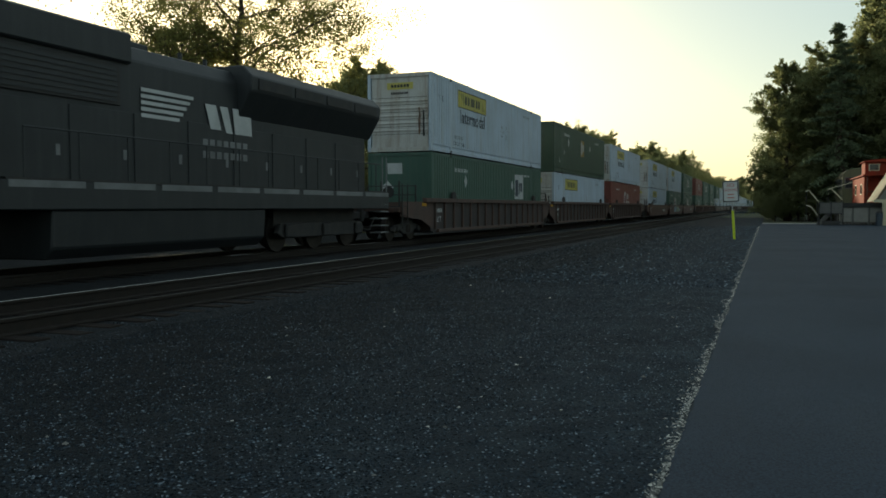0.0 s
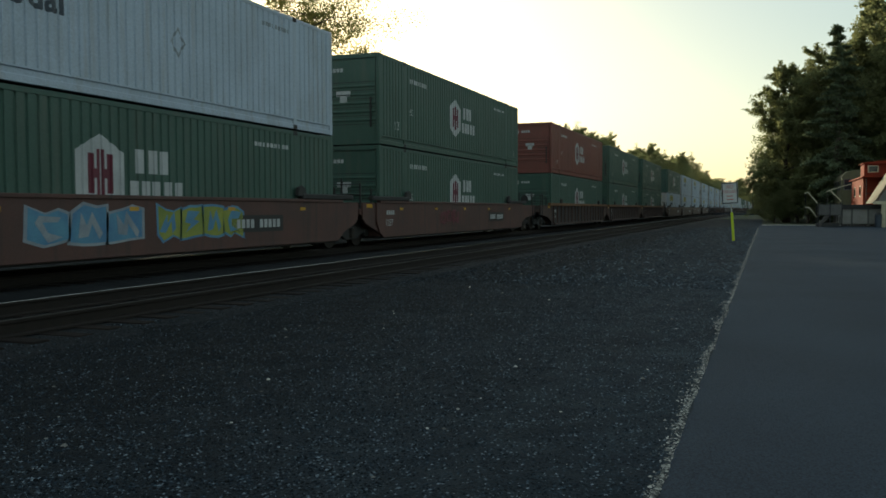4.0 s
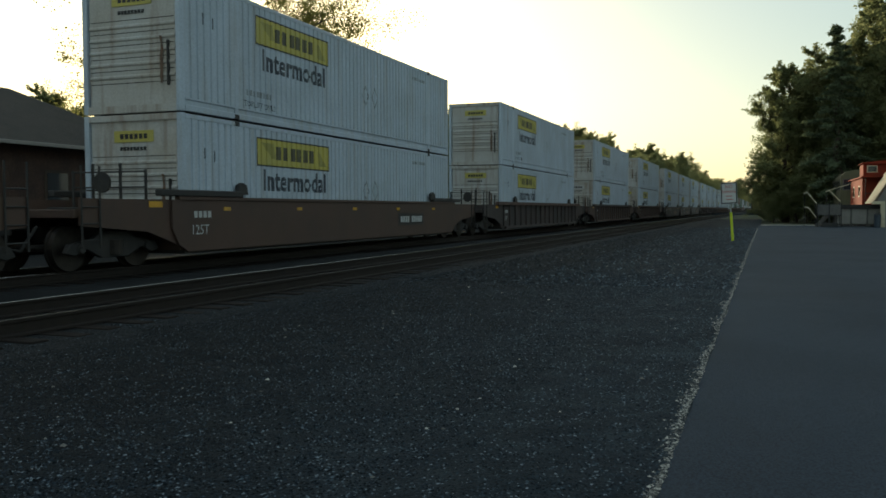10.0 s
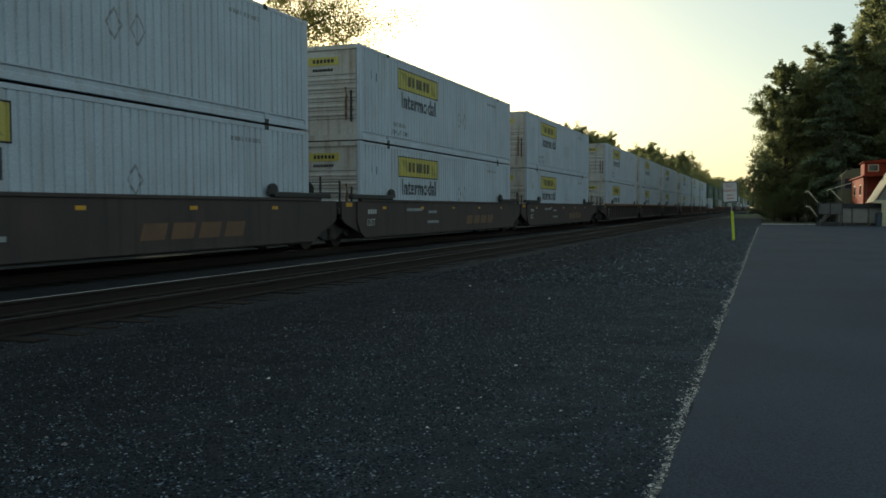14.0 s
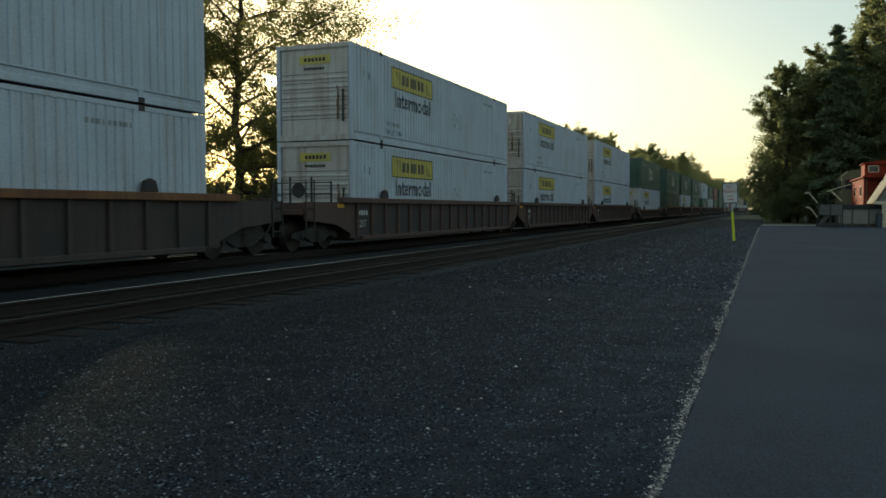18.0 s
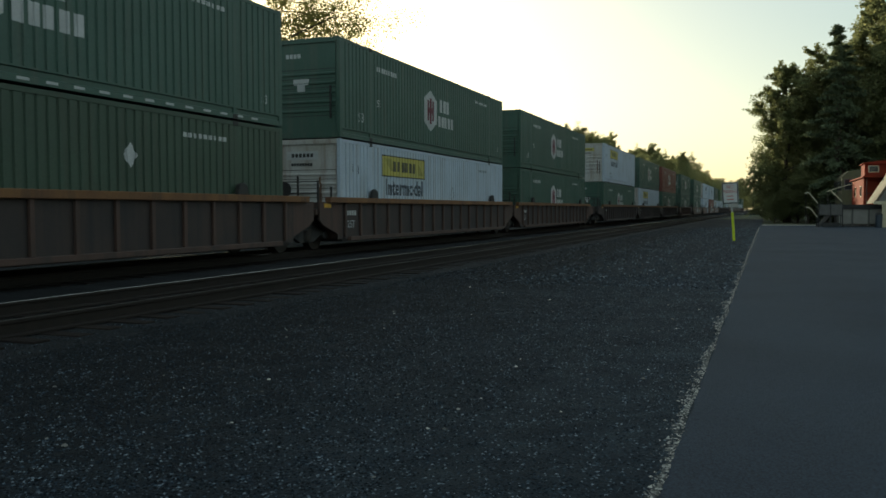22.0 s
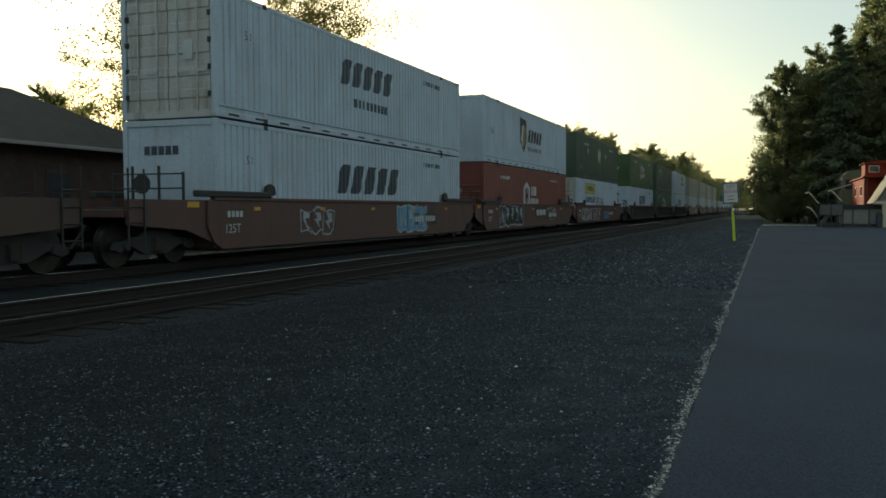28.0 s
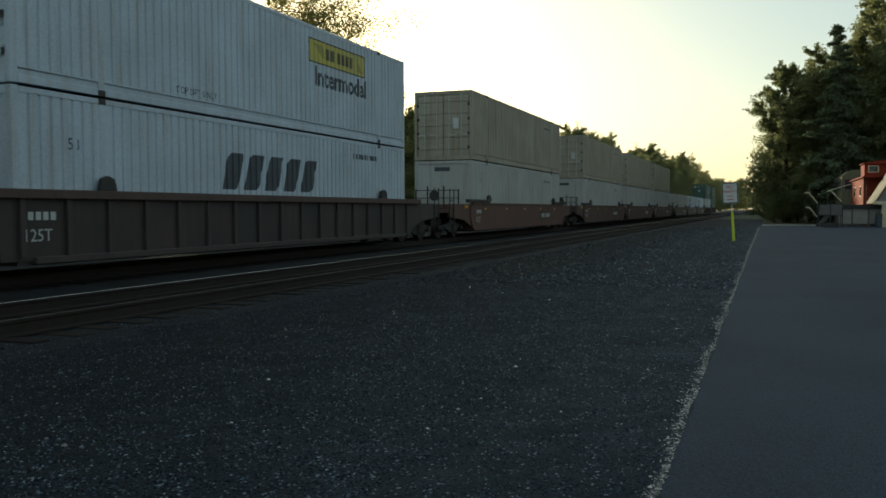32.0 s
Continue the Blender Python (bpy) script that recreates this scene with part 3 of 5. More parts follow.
for k in range(9):
    copy_thing(tall, placed(-9 + (k * 5) % 14, 860 + k * 30, k * 41, 0.9 + 0.1 * (k % 3)))
# unseen trees added beside and behind the drive: close the place, block low sky
for k in range(7):
    copy_thing((tall, mid, bushy)[k % 3], placed(34 + (k * 7) % 6, -34 + k * 13.0, k * 57, 0.6 + 0.1 * (k % 3)))

# trees added in the left wood's gap to block a sun streak on the lot
for x, y, r, k in ((-28.5, 66, 10, 0.8), (-28.0, 72, 130, 0.85), (-29.0, 79, 200, 0.8), (-28.5, 86, 300, 0.85), (-28.0, 93, 60, 0.8)):
    copy_thing(mid, placed(x, y, r, k))

# ---- depot behind the train ----


def depot():
    d = thing("depot", "low dark brick railway depot with a hipped shingle roof", "building")
    x0, x1, y0, y1 = -31.0, -22.6, 4.0, 28.4
    part("wall", Geo().box(x0, x1, y0, y1, -0.3, 3.28), "brick", d)
    e, zr = 0.55, 5.75
    ex0, ex1, ey0, ey1, zc = x0 - e, x1 + e, y0 - e, y1 + e, 3.28
    cx, hip = (ex0 + ex1) / 2, (ex1 - ex0) / 2 * 0.95
    roof = Geo().add([(ex0, ey0, zc), (ex1, ey0, zc), (ex1, ey1, zc), (ex0, ey1, zc), (cx, ey0 + hip, zr), (cx, ey1 - hip, zr)],
                     [(0, 1, 4), (1, 2, 5, 4), (2, 3, 5), (3, 0, 4, 5), (3, 2, 1, 0)])
    part("roof", roof, "shingle", d)
    part("gutter", Geo().box(ex1, ex1 + 0.09, ey0, ey1 + 0.09, zc - 0.06, zc + 0.07), "trim", d, "grey metal gutter", 0.015)
    part("gutter", Geo().box(ex0, ex1, ey1, ey1 + 0.09, zc - 0.06, zc + 0.07), "trim", d, "grey metal gutter", 0.015)
    part("vent_pipe", Geo().tube((cx + 1.0, 17.8, 5.0), (cx + 1.0, 17.8, 5.75), 0.06), "galv", d)
    for y in (9.0, 13.5, 18.0, 22.5, 27.0):
        w = part("window", Geo().box(x1 - 0.05, x1 + 0.03, y - 0.55, y + 0.55, 1.0, 2.5), "bark", d, "dark wooden window frame", 0.01)
        part("pane", Geo().box(x1 + 0.02, x1 + 0.045, y - 0.45, y + 0.45, 1.1, 1.72), "glass", w)
        part("pane", Geo().box(x1 + 0.02, x1 + 0.045, y - 0.45, y + 0.45, 1.78, 2.4), "glass", w)


depot()

# ---- things along the drive ----


def no_parking_sign():
    s = thing("parking_sign", "white no-parking sign with faded red lettering on a leaning post", "sign", at=pose(-1.19, 35.66, LOT - 0.01, 0, 0, 0))
    part("post", Geo().prism([(-0.02, 0.0), (0.02, 0.0), (-0.15, 2.3), (-0.19, 2.3)], "y", 0.0, 0.045), "galv", s, "grey steel channel post")
    part("post_sleeve", Geo().add([(-0.045, -0.06, 0.0), (0.045, -0.06, 0.0), (0.045, 0.07, 0.0), (-0.045, 0.07, 0.0), (-0.125, -0.06, 1.14), (-0.035, -0.06, 1.14), (-0.035, 0.07, 1.14), (-0.125, 0.07, 1.14)],
                                  [(0, 1, 5, 4), (1, 2, 6, 5), (2, 3, 7, 6), (3, 0, 4, 7), (4, 5, 6, 7), (3, 2, 1, 0)]), "hi_yellow", s, "bright yellow-green plastic sleeve", 0.008)
    tilt = Matrix.Rotation(radians(-3.0), 4, "Y")
    c = Matrix.Translation((-0.165, -0.03, 1.9)) @ tilt
    face = Geo().box(-0.31, 0.31, -0.006, 0.0, -0.425, 0.425).mesh("sign_panel", 0.002)
    face.transform(c)
    panel = part("sign_panel", face, "sign_white", s)
    rim = Geo()
    for a, b, e, g in ((-0.30, 0.30, 0.375, 0.415), (-0.30, 0.30, -0.415, -0.375), (-0.30, -0.26, -0.375, 0.375), (0.26, 0.30, -0.375, 0.375)):
        rim.box(a, b, -0.011, -0.007, e, g)
    rim = rim.mesh("border")
    rim.transform(c)
    part("border", rim, "black", panel, "thin dark border")
    for body, w, h, z in (("NO", 0.26, 0.17, 0.17), ("PARKING", 0.50, 0.13, 0.0)):
        me = lay(words(body, h / 0.72, w), (-w / 2, -0.011, z), (1, 0, 0), (0, 0, 1))
        me.transform(c)
        part("lettering", me, "sign_red", panel, "faded red lettering")
    for z, w in ((-0.12, 0.24), (-0.25, 0.26)):
        me = Geo().box(-w / 2, w / 2, -0.011, -0.008, z - 0.016, z + 0.016).mesh("lettering_bar")
        me.transform(c)
        part("lettering_bar", me, "sign_red", panel, "illegible small red line")


no_parking_sign()


def caboose():
    c = thing("caboose", "red caboose with a cupola on display beside the drive", "caboose", at=pose(8.15, 69.5, 0.05))
    part("body", Geo().box(-1.5, 1.5, 0, 9.0, 1.15, 3.35), "caboose_red", c, bevel=0.03)
    part("roof", Geo().prism([(-1.68, 3.35), (1.68, 3.35), (1.62, 3.46), (0, 3.72), (-1.62, 3.46)], "y", -0.9, 9.9), "caboose_red", c)
    cup = part("cupola", Geo().box(-1.35, 1.35, 1.1, 3.7, 3.5, 4.42), "caboose_red", c, bevel=0.03)
    part("cupola_roof", Geo().prism([(-1.5, 4.42), (1.5, 4.42), (1.4, 4.52), (0, 4.66), (-1.4, 4.52)], "y", 0.9, 3.9), "caboose_red", cup)
    for x in (-0.75, 0.75):
        w = part("cupola_window", Geo().box(x - 0.36, x + 0.36, 1.07, 1.11, 3.78, 4.3), "cream", cup, "cream window frame")
        part("pane", Geo().box(x - 0.29, x + 0.29, 1.055, 1.075, 3.84, 4.24), "glass", w)
    part("door", Geo().box(-0.36, 0.36, -0.03, 0.03, 1.2, 3.1), "caboose_red", c)
    for y in (1.8, 6.0):
        w = part("window", Geo().box(-1.54, -1.49, y - 0.4, y + 0.4, 2.0, 2.8), "cream", c)
        part("pane", Geo().box(-1.56, -1.53, y - 0.33, y + 0.33, 2.07, 2.73), "glass", w)
    part("platform", Geo().box(-1.45, 1.45, -0.95, 0, 1.0, 1.16), "dark_steel", c)
    part("frame", Geo().box(-1.3, 1.3, -0.9, 9.9, 0.8, 1.15), "dark_steel", c)
    for x in (-1.38, -0.5, 0.5, 1.38):
        part("railing_post", Geo().tube((x, -0.88, 1.16), (x, -0.88, 2.2 if abs(x) < 1 else 3.4), 0.025), "dark_steel", c)
    part("railing", Geo().tube((-1.38, -0.88, 2.2), (1.38, -0.88, 2.2), 0.025), "dark_steel", c)
    for y in (1.4, 7.4):
        for dy in (-0.8, 0.8):
            for x in (-0.72, 0.72):
                part("wheel", Geo().tube((x - 0.06, y + dy, 0.42), (x + 0.06, y + dy, 0.42), 0.42, n=20), "wheel", c)
        part("truck_frame", Geo().box(-1.0, 1.0, y - 1.1, y + 1.1, 0.4, 0.62), "dark_steel", c)
    for x in (-0.72, 0.72):
        part("display_rail", Geo().box(x - 0.04, x + 0.04, -2, 11, -0.31, 0.0), "rail", c)


caboose()


def old_switcher():
    c = thing("display_railcar", "faded olive railcar on display behind the caboose", "railcar", at=pose(7.6, 82.0, 0.25))
    part("body", Geo().prism([(-1.45, 1.1), (1.45, 1.1), (1.45, 3.7), (1.0, 4.15), (0, 4.3), (-1.0, 4.15), (-1.45, 3.7)], "y", 0, 10), "olive_paint", c, bevel=0.03)
    for x in (-0.95, 0.0, 0.95):
        w = part("window", Geo().box(x - 0.34, x + 0.34, -0.04, 0.02, 2.5, 3.5), "grey_wood", c)
        part("pane", Geo().box(x - 0.27, x + 0.27, -0.055, -0.035, 2.57, 3.43), "glass", w)
    for k in range(5):
        w = part("window", Geo().box(-1.49, -1.43, 1 + k * 1.8, 1.9 + k * 1.8, 2.5, 3.4), "grey_wood", c)
        part("pane", Geo().box(-1.51, -1.47, 1.08 + k * 1.8, 1.82 + k * 1.8, 2.57, 3.33), "glass", w)
    part("frame", Geo().box(-1.3, 1.3, -0.4, 10.4, 0.75, 1.1), "dark_steel", c)
    for y in (1.8, 8.2):
        for dy in (-0.8, 0.8):
            for x in (-0.72, 0.72):
                part("wheel", Geo().tube((x - 0.06, y + dy, 0.42), (x + 0.06, y + dy, 0.42), 0.42, n=20), "wheel", c)
        part("truck_frame", Geo().box(-1.0, 1.0, y - 1.1, y + 1.1, 0.4, 0.62), "dark_steel", c)
    for x in (-0.72, 0.72):
        part("display_rail", Geo().box(x - 0.04, x + 0.04, -1, 11, -0.31, 0.0), "rail", c)


old_switcher()


def boarding_ramp():
    r = thing("boarding_platform", "grey timber boarding platform with steps and pale handrails", "platform", at=pose(2.9, 64.2, 0))
    part("deck", Geo().box(1.6, 4.6, 0, 2.2, 1.12, 1.42), "dark_steel", r, bevel=0.01)
    for k in range(5):
        part("step", Geo().box(0.45 + 0.24 * k, 0.75 + 0.24 * k, 0.1, 1.5, -0.12 + 0.225 * (k + 1) - 0.05, -0.12 + 0.225 * (k + 1)), "grey_wood", r, bevel=0.008)
    for y in (0.08, 1.5):
        part("stringer", Geo().prism([(0.3, -0.16), (0.55, -0.16), (1.7, 1.15), (1.7, 1.32), (1.55, 1.32)], "y", y, y + 0.06), "grey_wood", r)
    for x in (1.65, 2.6, 3.6, 4.5):
        for y in (0.05, 2.1):
            part("post", Geo().box(x - 0.05, x + 0.05, y - 0.05, y + 0.05, -0.31, 1.24), "grey_wood", r, bevel=0.008)
    part("skirt", Geo().box(1.75, 4.45, 0.12, 0.16, 0.1, 1.2), "trim", r)
    for x0, z0, run in ((-0.4, 2.3, 0.62), (1.0, 2.42, 0.72)):
        part("handrail", Geo().tube((x0, 0.1, z0 - 0.1), (x0 + 0.2, 0.1, z0), 0.035).tube((x0 + 0.2, 0.1, z0), (x0 + 0.2 + run, 0.1, z0 - 0.78), 0.035), "cream", r, "pale painted handrail")
        part("top_rail", Geo().tube((x0 + 0.2, 0.1, z0), (x0 + 1.5, 0.1, z0 + 0.4), 0.022), "cream", r) if x0 > 0 else None
        part("lower_rail", Geo().tube((x0 + 0.05, 0.1, z0 - 1.05), (x0 + 0.35, 0.1, z0 - 1.12), 0.04).tube((x0 + 0.35, 0.1, z0 - 1.12), (x0 + 0.8, 0.1, z0 - 1.75), 0.04), "cream", r) if x0 < 0 else None
        part("rail_post", Geo().tube((x0 + run + 0.15, 0.12, -0.14), (x0 + run + 0.15, 0.12, z0 - 0.75), 0.028), "dark_steel", r)
        part("rail_post", Geo().tube((x0 + 0.05, 0.12, -0.14), (x0 + 0.05, 0.12, z0 - 0.08), 0.02), "dark_steel", r)


boarding_ramp()


def lift_gate():
    b = thing("gate", "grey framed panel gate at the foot of the boarding platform", "gate", at=pose(3.35, 63.6, LOT))
    for x in (0.0, 0.74, 1.48):
        part("gate_post", Geo().box(x - 0.035, x + 0.035, -0.02, 0.02, -0.02, 1.62), "dark_steel", b, bevel=0.006)
    for x in (0.035, 0.775):
        part("gate_panel", Geo().box(x, x + 0.67, 0.0, 0.03, 0.85, 1.54), "grey_wood", b, "grey board panel")
        part("gate_rail", Geo().box(x, x + 0.67, -0.02, 0.03, 1.56, 1.6), "dark_steel", b)
        part("gate_rail", Geo().box(x, x + 0.67, -0.02, 0.03, 0.79, 0.83), "dark_steel", b)
    part("gate_step", Geo().box(0.2, 1.3, -0.1, 0.4, 0.0, 0.3), "dark_steel", b, "dark step below the panel", 0.02)


lift_gate()


def kiosk():
    k = thing("shelter", "small grey timber shelter with a steep shingled roof", "shelter", at=pose(7.3, 63.4, LOT))
    part("post", Geo().box(-0.1, 0.16, -0.05, 0.2, 0, 1.75), "cream", k, "cream corner post", 0.01)
    part("wall", Geo().box(0.1, 4.2, 0.0, 0.12, 0, 1.72), "trim", k)
    part("wall", Geo().box(0.1, 0.22, 0.12, 4.0, 0, 1.72), "trim", k)
    part("wall", Geo().box(4.2, 4.32, 0.0, 4.0, 0, 1.72), "trim", k)
    part("gable", Geo().prism([(-0.35, 1.74), (4.65, 1.74), (2.15, 6.0)], "y", 0.05, 0.12), "trim", k)
    part("roof_slope", Geo().prism([(-0.62, 1.62), (-0.5, 1.62), (2.15, 6.2), (2.15, 6.42)], "y", -0.35, 4.4), "wood_roof", k, "brown shingle slope")
    part("roof_slope", Geo().prism([(4.92, 1.62), (4.8, 1.62), (2.15, 6.2), (2.15, 6.42)], "y", -0.35, 4.4), "wood_roof", k, "brown shingle slope")
    part("fascia", Geo().box(-0.66, -0.05, -0.38, -0.34, 1.56, 1.76), "cream", k, "pale eave board")


kiosk()


def utility_pole(x, y, h):
    u = thing("utility_pole", "dark wooden utility pole with crossarms", "utility pole", "utility poles", at=pose(x, y, -0.32))
    part("pole", Geo().tube((0, 0, 0), (0, 0, h), 0.15, 0.1, 10), "bark", u)
    part("crossarm", Geo().box(-1.1, 1.1, -0.06, 0.06, h - 0.75, h - 0.62), "grey_wood", u)
    part("crossarm", Geo().box(-1.1, 1.1, -0.06, 0.06, h - 1.45, h - 1.32), "grey_wood", u)


utility_pole(-4.6, 330, 13)


def litter_bin():
    b = thing("litter_bin", "dark blue litter bin beside the shelter", "bin", at=pose(6.98, 63.0, LOT))
    part("bin_body", Geo().tube((0, 0, 0), (0, 0, 0.85), 0.2, 0.22, 14), "navy", b)
    part("bin_lid", Geo().tube((0, 0, 0.85), (0, 0, 0.98), 0.24, 0.14, 14), "dark_steel", b)


litter_bin()


def fence_panel(x):
    f = thing("picket_fence", "low grey board fence in front of the caboose", "fence", at=pose(x, 65.2, LOT - 0.02))
    for k in range(11):
        part("picket", Geo().box(k * 0.2, k * 0.2 + 0.14, 0, 0.03, 0.06, 0.86), "grey_wood", f)
    for z in (0.2, 0.7):
        part("fence_rail", Geo().box(0, 2.1, 0.03, 0.07, z, z + 0.09), "grey_wood", f)
    for px in (0.02, 2.0):
        part("fence_post", Geo().box(px, px + 0.09, 0.07, 0.16, -0.02, 0.95), "grey_wood", f)


fence_panel(4.95)

# ---- containers ----
LONG, HALF, TALL = 16.15, 1.295, 2.896
PITCHW, OUT, DEEP = 0.240, 1.287, 0.030
FOLDS = (0.0, 0.156, 0.172, 0.224)
BREAKS = [2.12 + PITCHW * k + o for k in range(50) for o in FOLDS]


def wave(y):
    """How far the corrugated side stands out from the centre line, along the container."""
    u = (y - 2.12) % PITCHW
    if u < 0.156:
        return OUT
    if u < 0.172:
        return OUT - DEEP * (u - 0.156) / 0.016
    if u < 0.224:
        return OUT - DEEP
    return OUT - DEEP * (1 - (u - 0.224) / 0.016)


def ribbed_side(sign):
    """One folded sheet from post to post, flat behind the lifting posts, with a plain inner face."""
    pts = []
    for a, b in ((0.15, 1.98), (2.12, 14.04), (14.17, 16.0)):
        ys = sorted({a, b} | {round(a + k * PITCHW + o, 4) for k in range(70) for o in FOLDS if a < a + k * PITCHW + o < b})
        pts += [(sign * wave(2.12 + (y - a) % PITCHW), y) for y in ys]
    n, inner = len(pts), sign * (OUT - DEEP - 0.02)
    g = Geo().add([(x, y, z) for z in (0.28, TALL - 0.1) for x, y in pts] + [(inner, y, z) for z in (0.28, TALL - 0.1) for y in (0.15, 16.0)],
                  [(k, k + 1, n + k + 1, n + k) for k in range(n - 1)])
    m = 2 * n
    return Geo().add(g.v, g.f + [(m, m + 2, m + 3, m + 1), (0, n, m + 2, m), (n - 1, m + 1, m + 3, 2 * n - 1)])


SHARED = {}


def shared(key, make, bevel=0.0):
    """A mesh made once; each paint takes a copy."""
    if key not in SHARED:
        SHARED[key] = make().mesh(key[0], bevel)
    return SHARED[key]


def painted(key, make, paint, bevel=0.0):
    full = (*key, paint)
    if full not in SHARED:
        me = shared(key, make, bevel).copy()
        me.materials.append(M[paint])
        SHARED[full] = me
    return SHARED[full]


def side_decal(me, lift=0.004):
    """Cut a flat mesh, laid out in (along, up), along the folds of the corrugated side and bend it onto them."""
    bm = bmesh.new()
    bm.from_mesh(me)
    bmesh.ops.triangulate(bm, faces=bm.faces[:])
    ys = [v.co.x for v in bm.verts]
    for b in BREAKS:
        if min(ys) < b < max(ys):
            bmesh.ops.bisect_plane(bm, geom=bm.verts[:] + bm.edges[:] + bm.faces[:], plane_co=(b, 0, 0), plane_no=(1, 0, 0))
    for v in bm.verts:
        v.co = (wave(v.co.x) + lift, v.co.x, v.co.y)
    bm.to_mesh(me)
    bm.free()
    return me


def poly(*shapes):
    """Flat polygons in (along, up)."""
    g = Geo()
    for pts in shapes:
        g.add([(a, b, 0) for a, b in pts], [tuple(range(len(pts)))])
    me = bpy.data.meshes.new("decal")
    me.from_pydata(g.v, [], g.f)
    return me


def rect(a0, a1, b0, b1, skew=0.0):
    return [(a0, b0), (a1, b0), (a1 + skew, b1), (a0 + skew, b1)]


def mark(me, name, material, parent, label="", lift=0.004):
    me = side_decal(me, lift)
    me.materials.clear()
    ob = part(name, me, material, parent, label)
    return tagged(ob, kind="stuff") if name == "number_stencil" else ob


def bars(a0, a1, b0, b1, n, gap=0.3, skew=0.0):
    """A row of plain blocks that stands for lettering."""
    w = (a1 - a0) / n
    return [rect(a0 + k * w, a0 + (k + 1 - gap) * w, b0, b1, skew) for k in range(n)]


def yellow_panel(c, a0=2.85, a1=6.5, b0=1.9, b1=2.6, word=True):
    p = mark(poly(rect(a0, a1, b0, b1)), "yellow_panel", "yellow", c, "yellow name panel")
    w = 0.035
    mark(poly(rect(a0, a1, b0, b0 + w), rect(a0, a1, b1 - w, b1), rect(a0, a0 + w, b0 + w, b1 - w), rect(a1 - w, a1, b0 + w, b1 - w)), "panel_border", "black", p, lift=0.007)
    m, h = a0 + 0.9, b1 - b0
    mark(poly(*bars(m, m + 0.62, b0 + 0.26 * h, b1 - 0.26 * h, 2, 0.3), *bars(m + 0.68, a1 - 0.8, b0 + 0.26 * h, b1 - 0.26 * h, 4, 0.24)), "name_lettering", "muted_black", p, "dark name blocks", 0.007)
    for pts in ([(a0 + 0.2, b1 - 0.12), (a0 + 0.75, b1 - 0.12), (a0 + 0.85, b0 + 0.2), (a0 + 0.7, b0 + 0.2)], [(a1 - 0.6, b1 - 0.15), (a1 - 0.15, b0 + 0.12), (a1 - 0.55, b0 + 0.12)]):
        mark(poly(pts), "scroll_shape", "faded_olive", p, lift=0.007)
    if word:
        me = words("Intermodal", 0.72, 3.15, 0.020)
        me.transform(Matrix.Translation((a0 + 0.3, 1.29, 0)))
        mark(me, "lettering", "navy", c, "dark lettering")


def small_words(c, body, a, b, size, material, lift=0.004):
    me = words(body, size)
    me.transform(Matrix.Translation((a, b, 0)))
    mark(me, "lettering", material, c, lift=lift)


def hexagon(c, a=7.1, b=1.5):
    p = mark(poly([(a - 0.62, b - 0.42), (a, b - 0.75), (a + 0.62, b - 0.42), (a + 0.62, b + 0.42), (a, b + 0.75), (a - 0.62, b + 0.42)]), "hexagon_emblem", "decal_white", c, "white hexagon emblem")
    mark(poly(rect(a - 0.32, a - 0.16, b - 0.36, b + 0.38), rect(a + 0.16, a + 0.32, b - 0.36, b + 0.38), rect(a - 0.1, a - 0.02, b - 0.46, b + 0.46), rect(a + 0.04, a + 0.1, b - 0.46, b + 0.46),
              rect(a - 0.16, a - 0.1, b - 0.08, b + 0.1), rect(a + 0.1, a + 0.16, b - 0.08, b + 0.1)), "emblem_lettering", "decal_red", p, "maroon bars", 0.007)
    mark(poly(*bars(a + 0.95, a + 2.05, b + 0.05, b + 0.52, 3, 0.28), *bars(a + 0.78, a + 2.45, b - 0.5, b - 0.1, 5, 0.28)), "name_lettering", "decal_white", c, "white name blocks")


def number_marks(c, material):
    for a, b, s in ((1.2, 0.55, 0.4), (2.55, 1.15, 0.3), (15.2, 0.5, 0.3)):
        small_words(c, "53", a, b, s, material)
    mark(poly(*bars(2.5, 4.1, 2.25, 2.4, 9, 0.35)), "number_stencil", material, c, "row of small number bars")
    mark(poly(*bars(12.2, 13.8, 2.38, 2.48, 9, 0.35)), "number_stencil", material, c)


def lower_dashes(c, material, pitch=0.62, long=0.26):
    g = Geo()
    for k in range(int(15.2 / pitch)):
        g.box(HALF, HALF + 0.004, 0.5 + k * pitch, 0.5 + long + k * pitch, 0.06, 0.11)
    tagged(part("dash_strip", g, material, c, "row of small dashes along the bottom rail"), kind="stuff")


def end_ribs():
    """One sheet folded into five flat horizontal ridges."""
    prof = [(0.09, 0.16), (0.05, 0.16)]
    for k in range(5):
        z = 0.78 + 0.27 * k
        prof += [(0.05, z - 0.045), (0.02, z - 0.02), (0.02, z + 0.02), (0.05, z + 0.045)]
    return Geo().prism(prof + [(0.05, TALL - 0.14), (0.09, TALL - 0.14)], "x", -1.14, 1.14)


def end_lines():
    g = Geo()
    for k in range(6):
        z = 0.645 + 0.27 * k
        g.box(-1.12, 1.12, 0.045, 0.052, z - 0.008, z + 0.008)
    return g


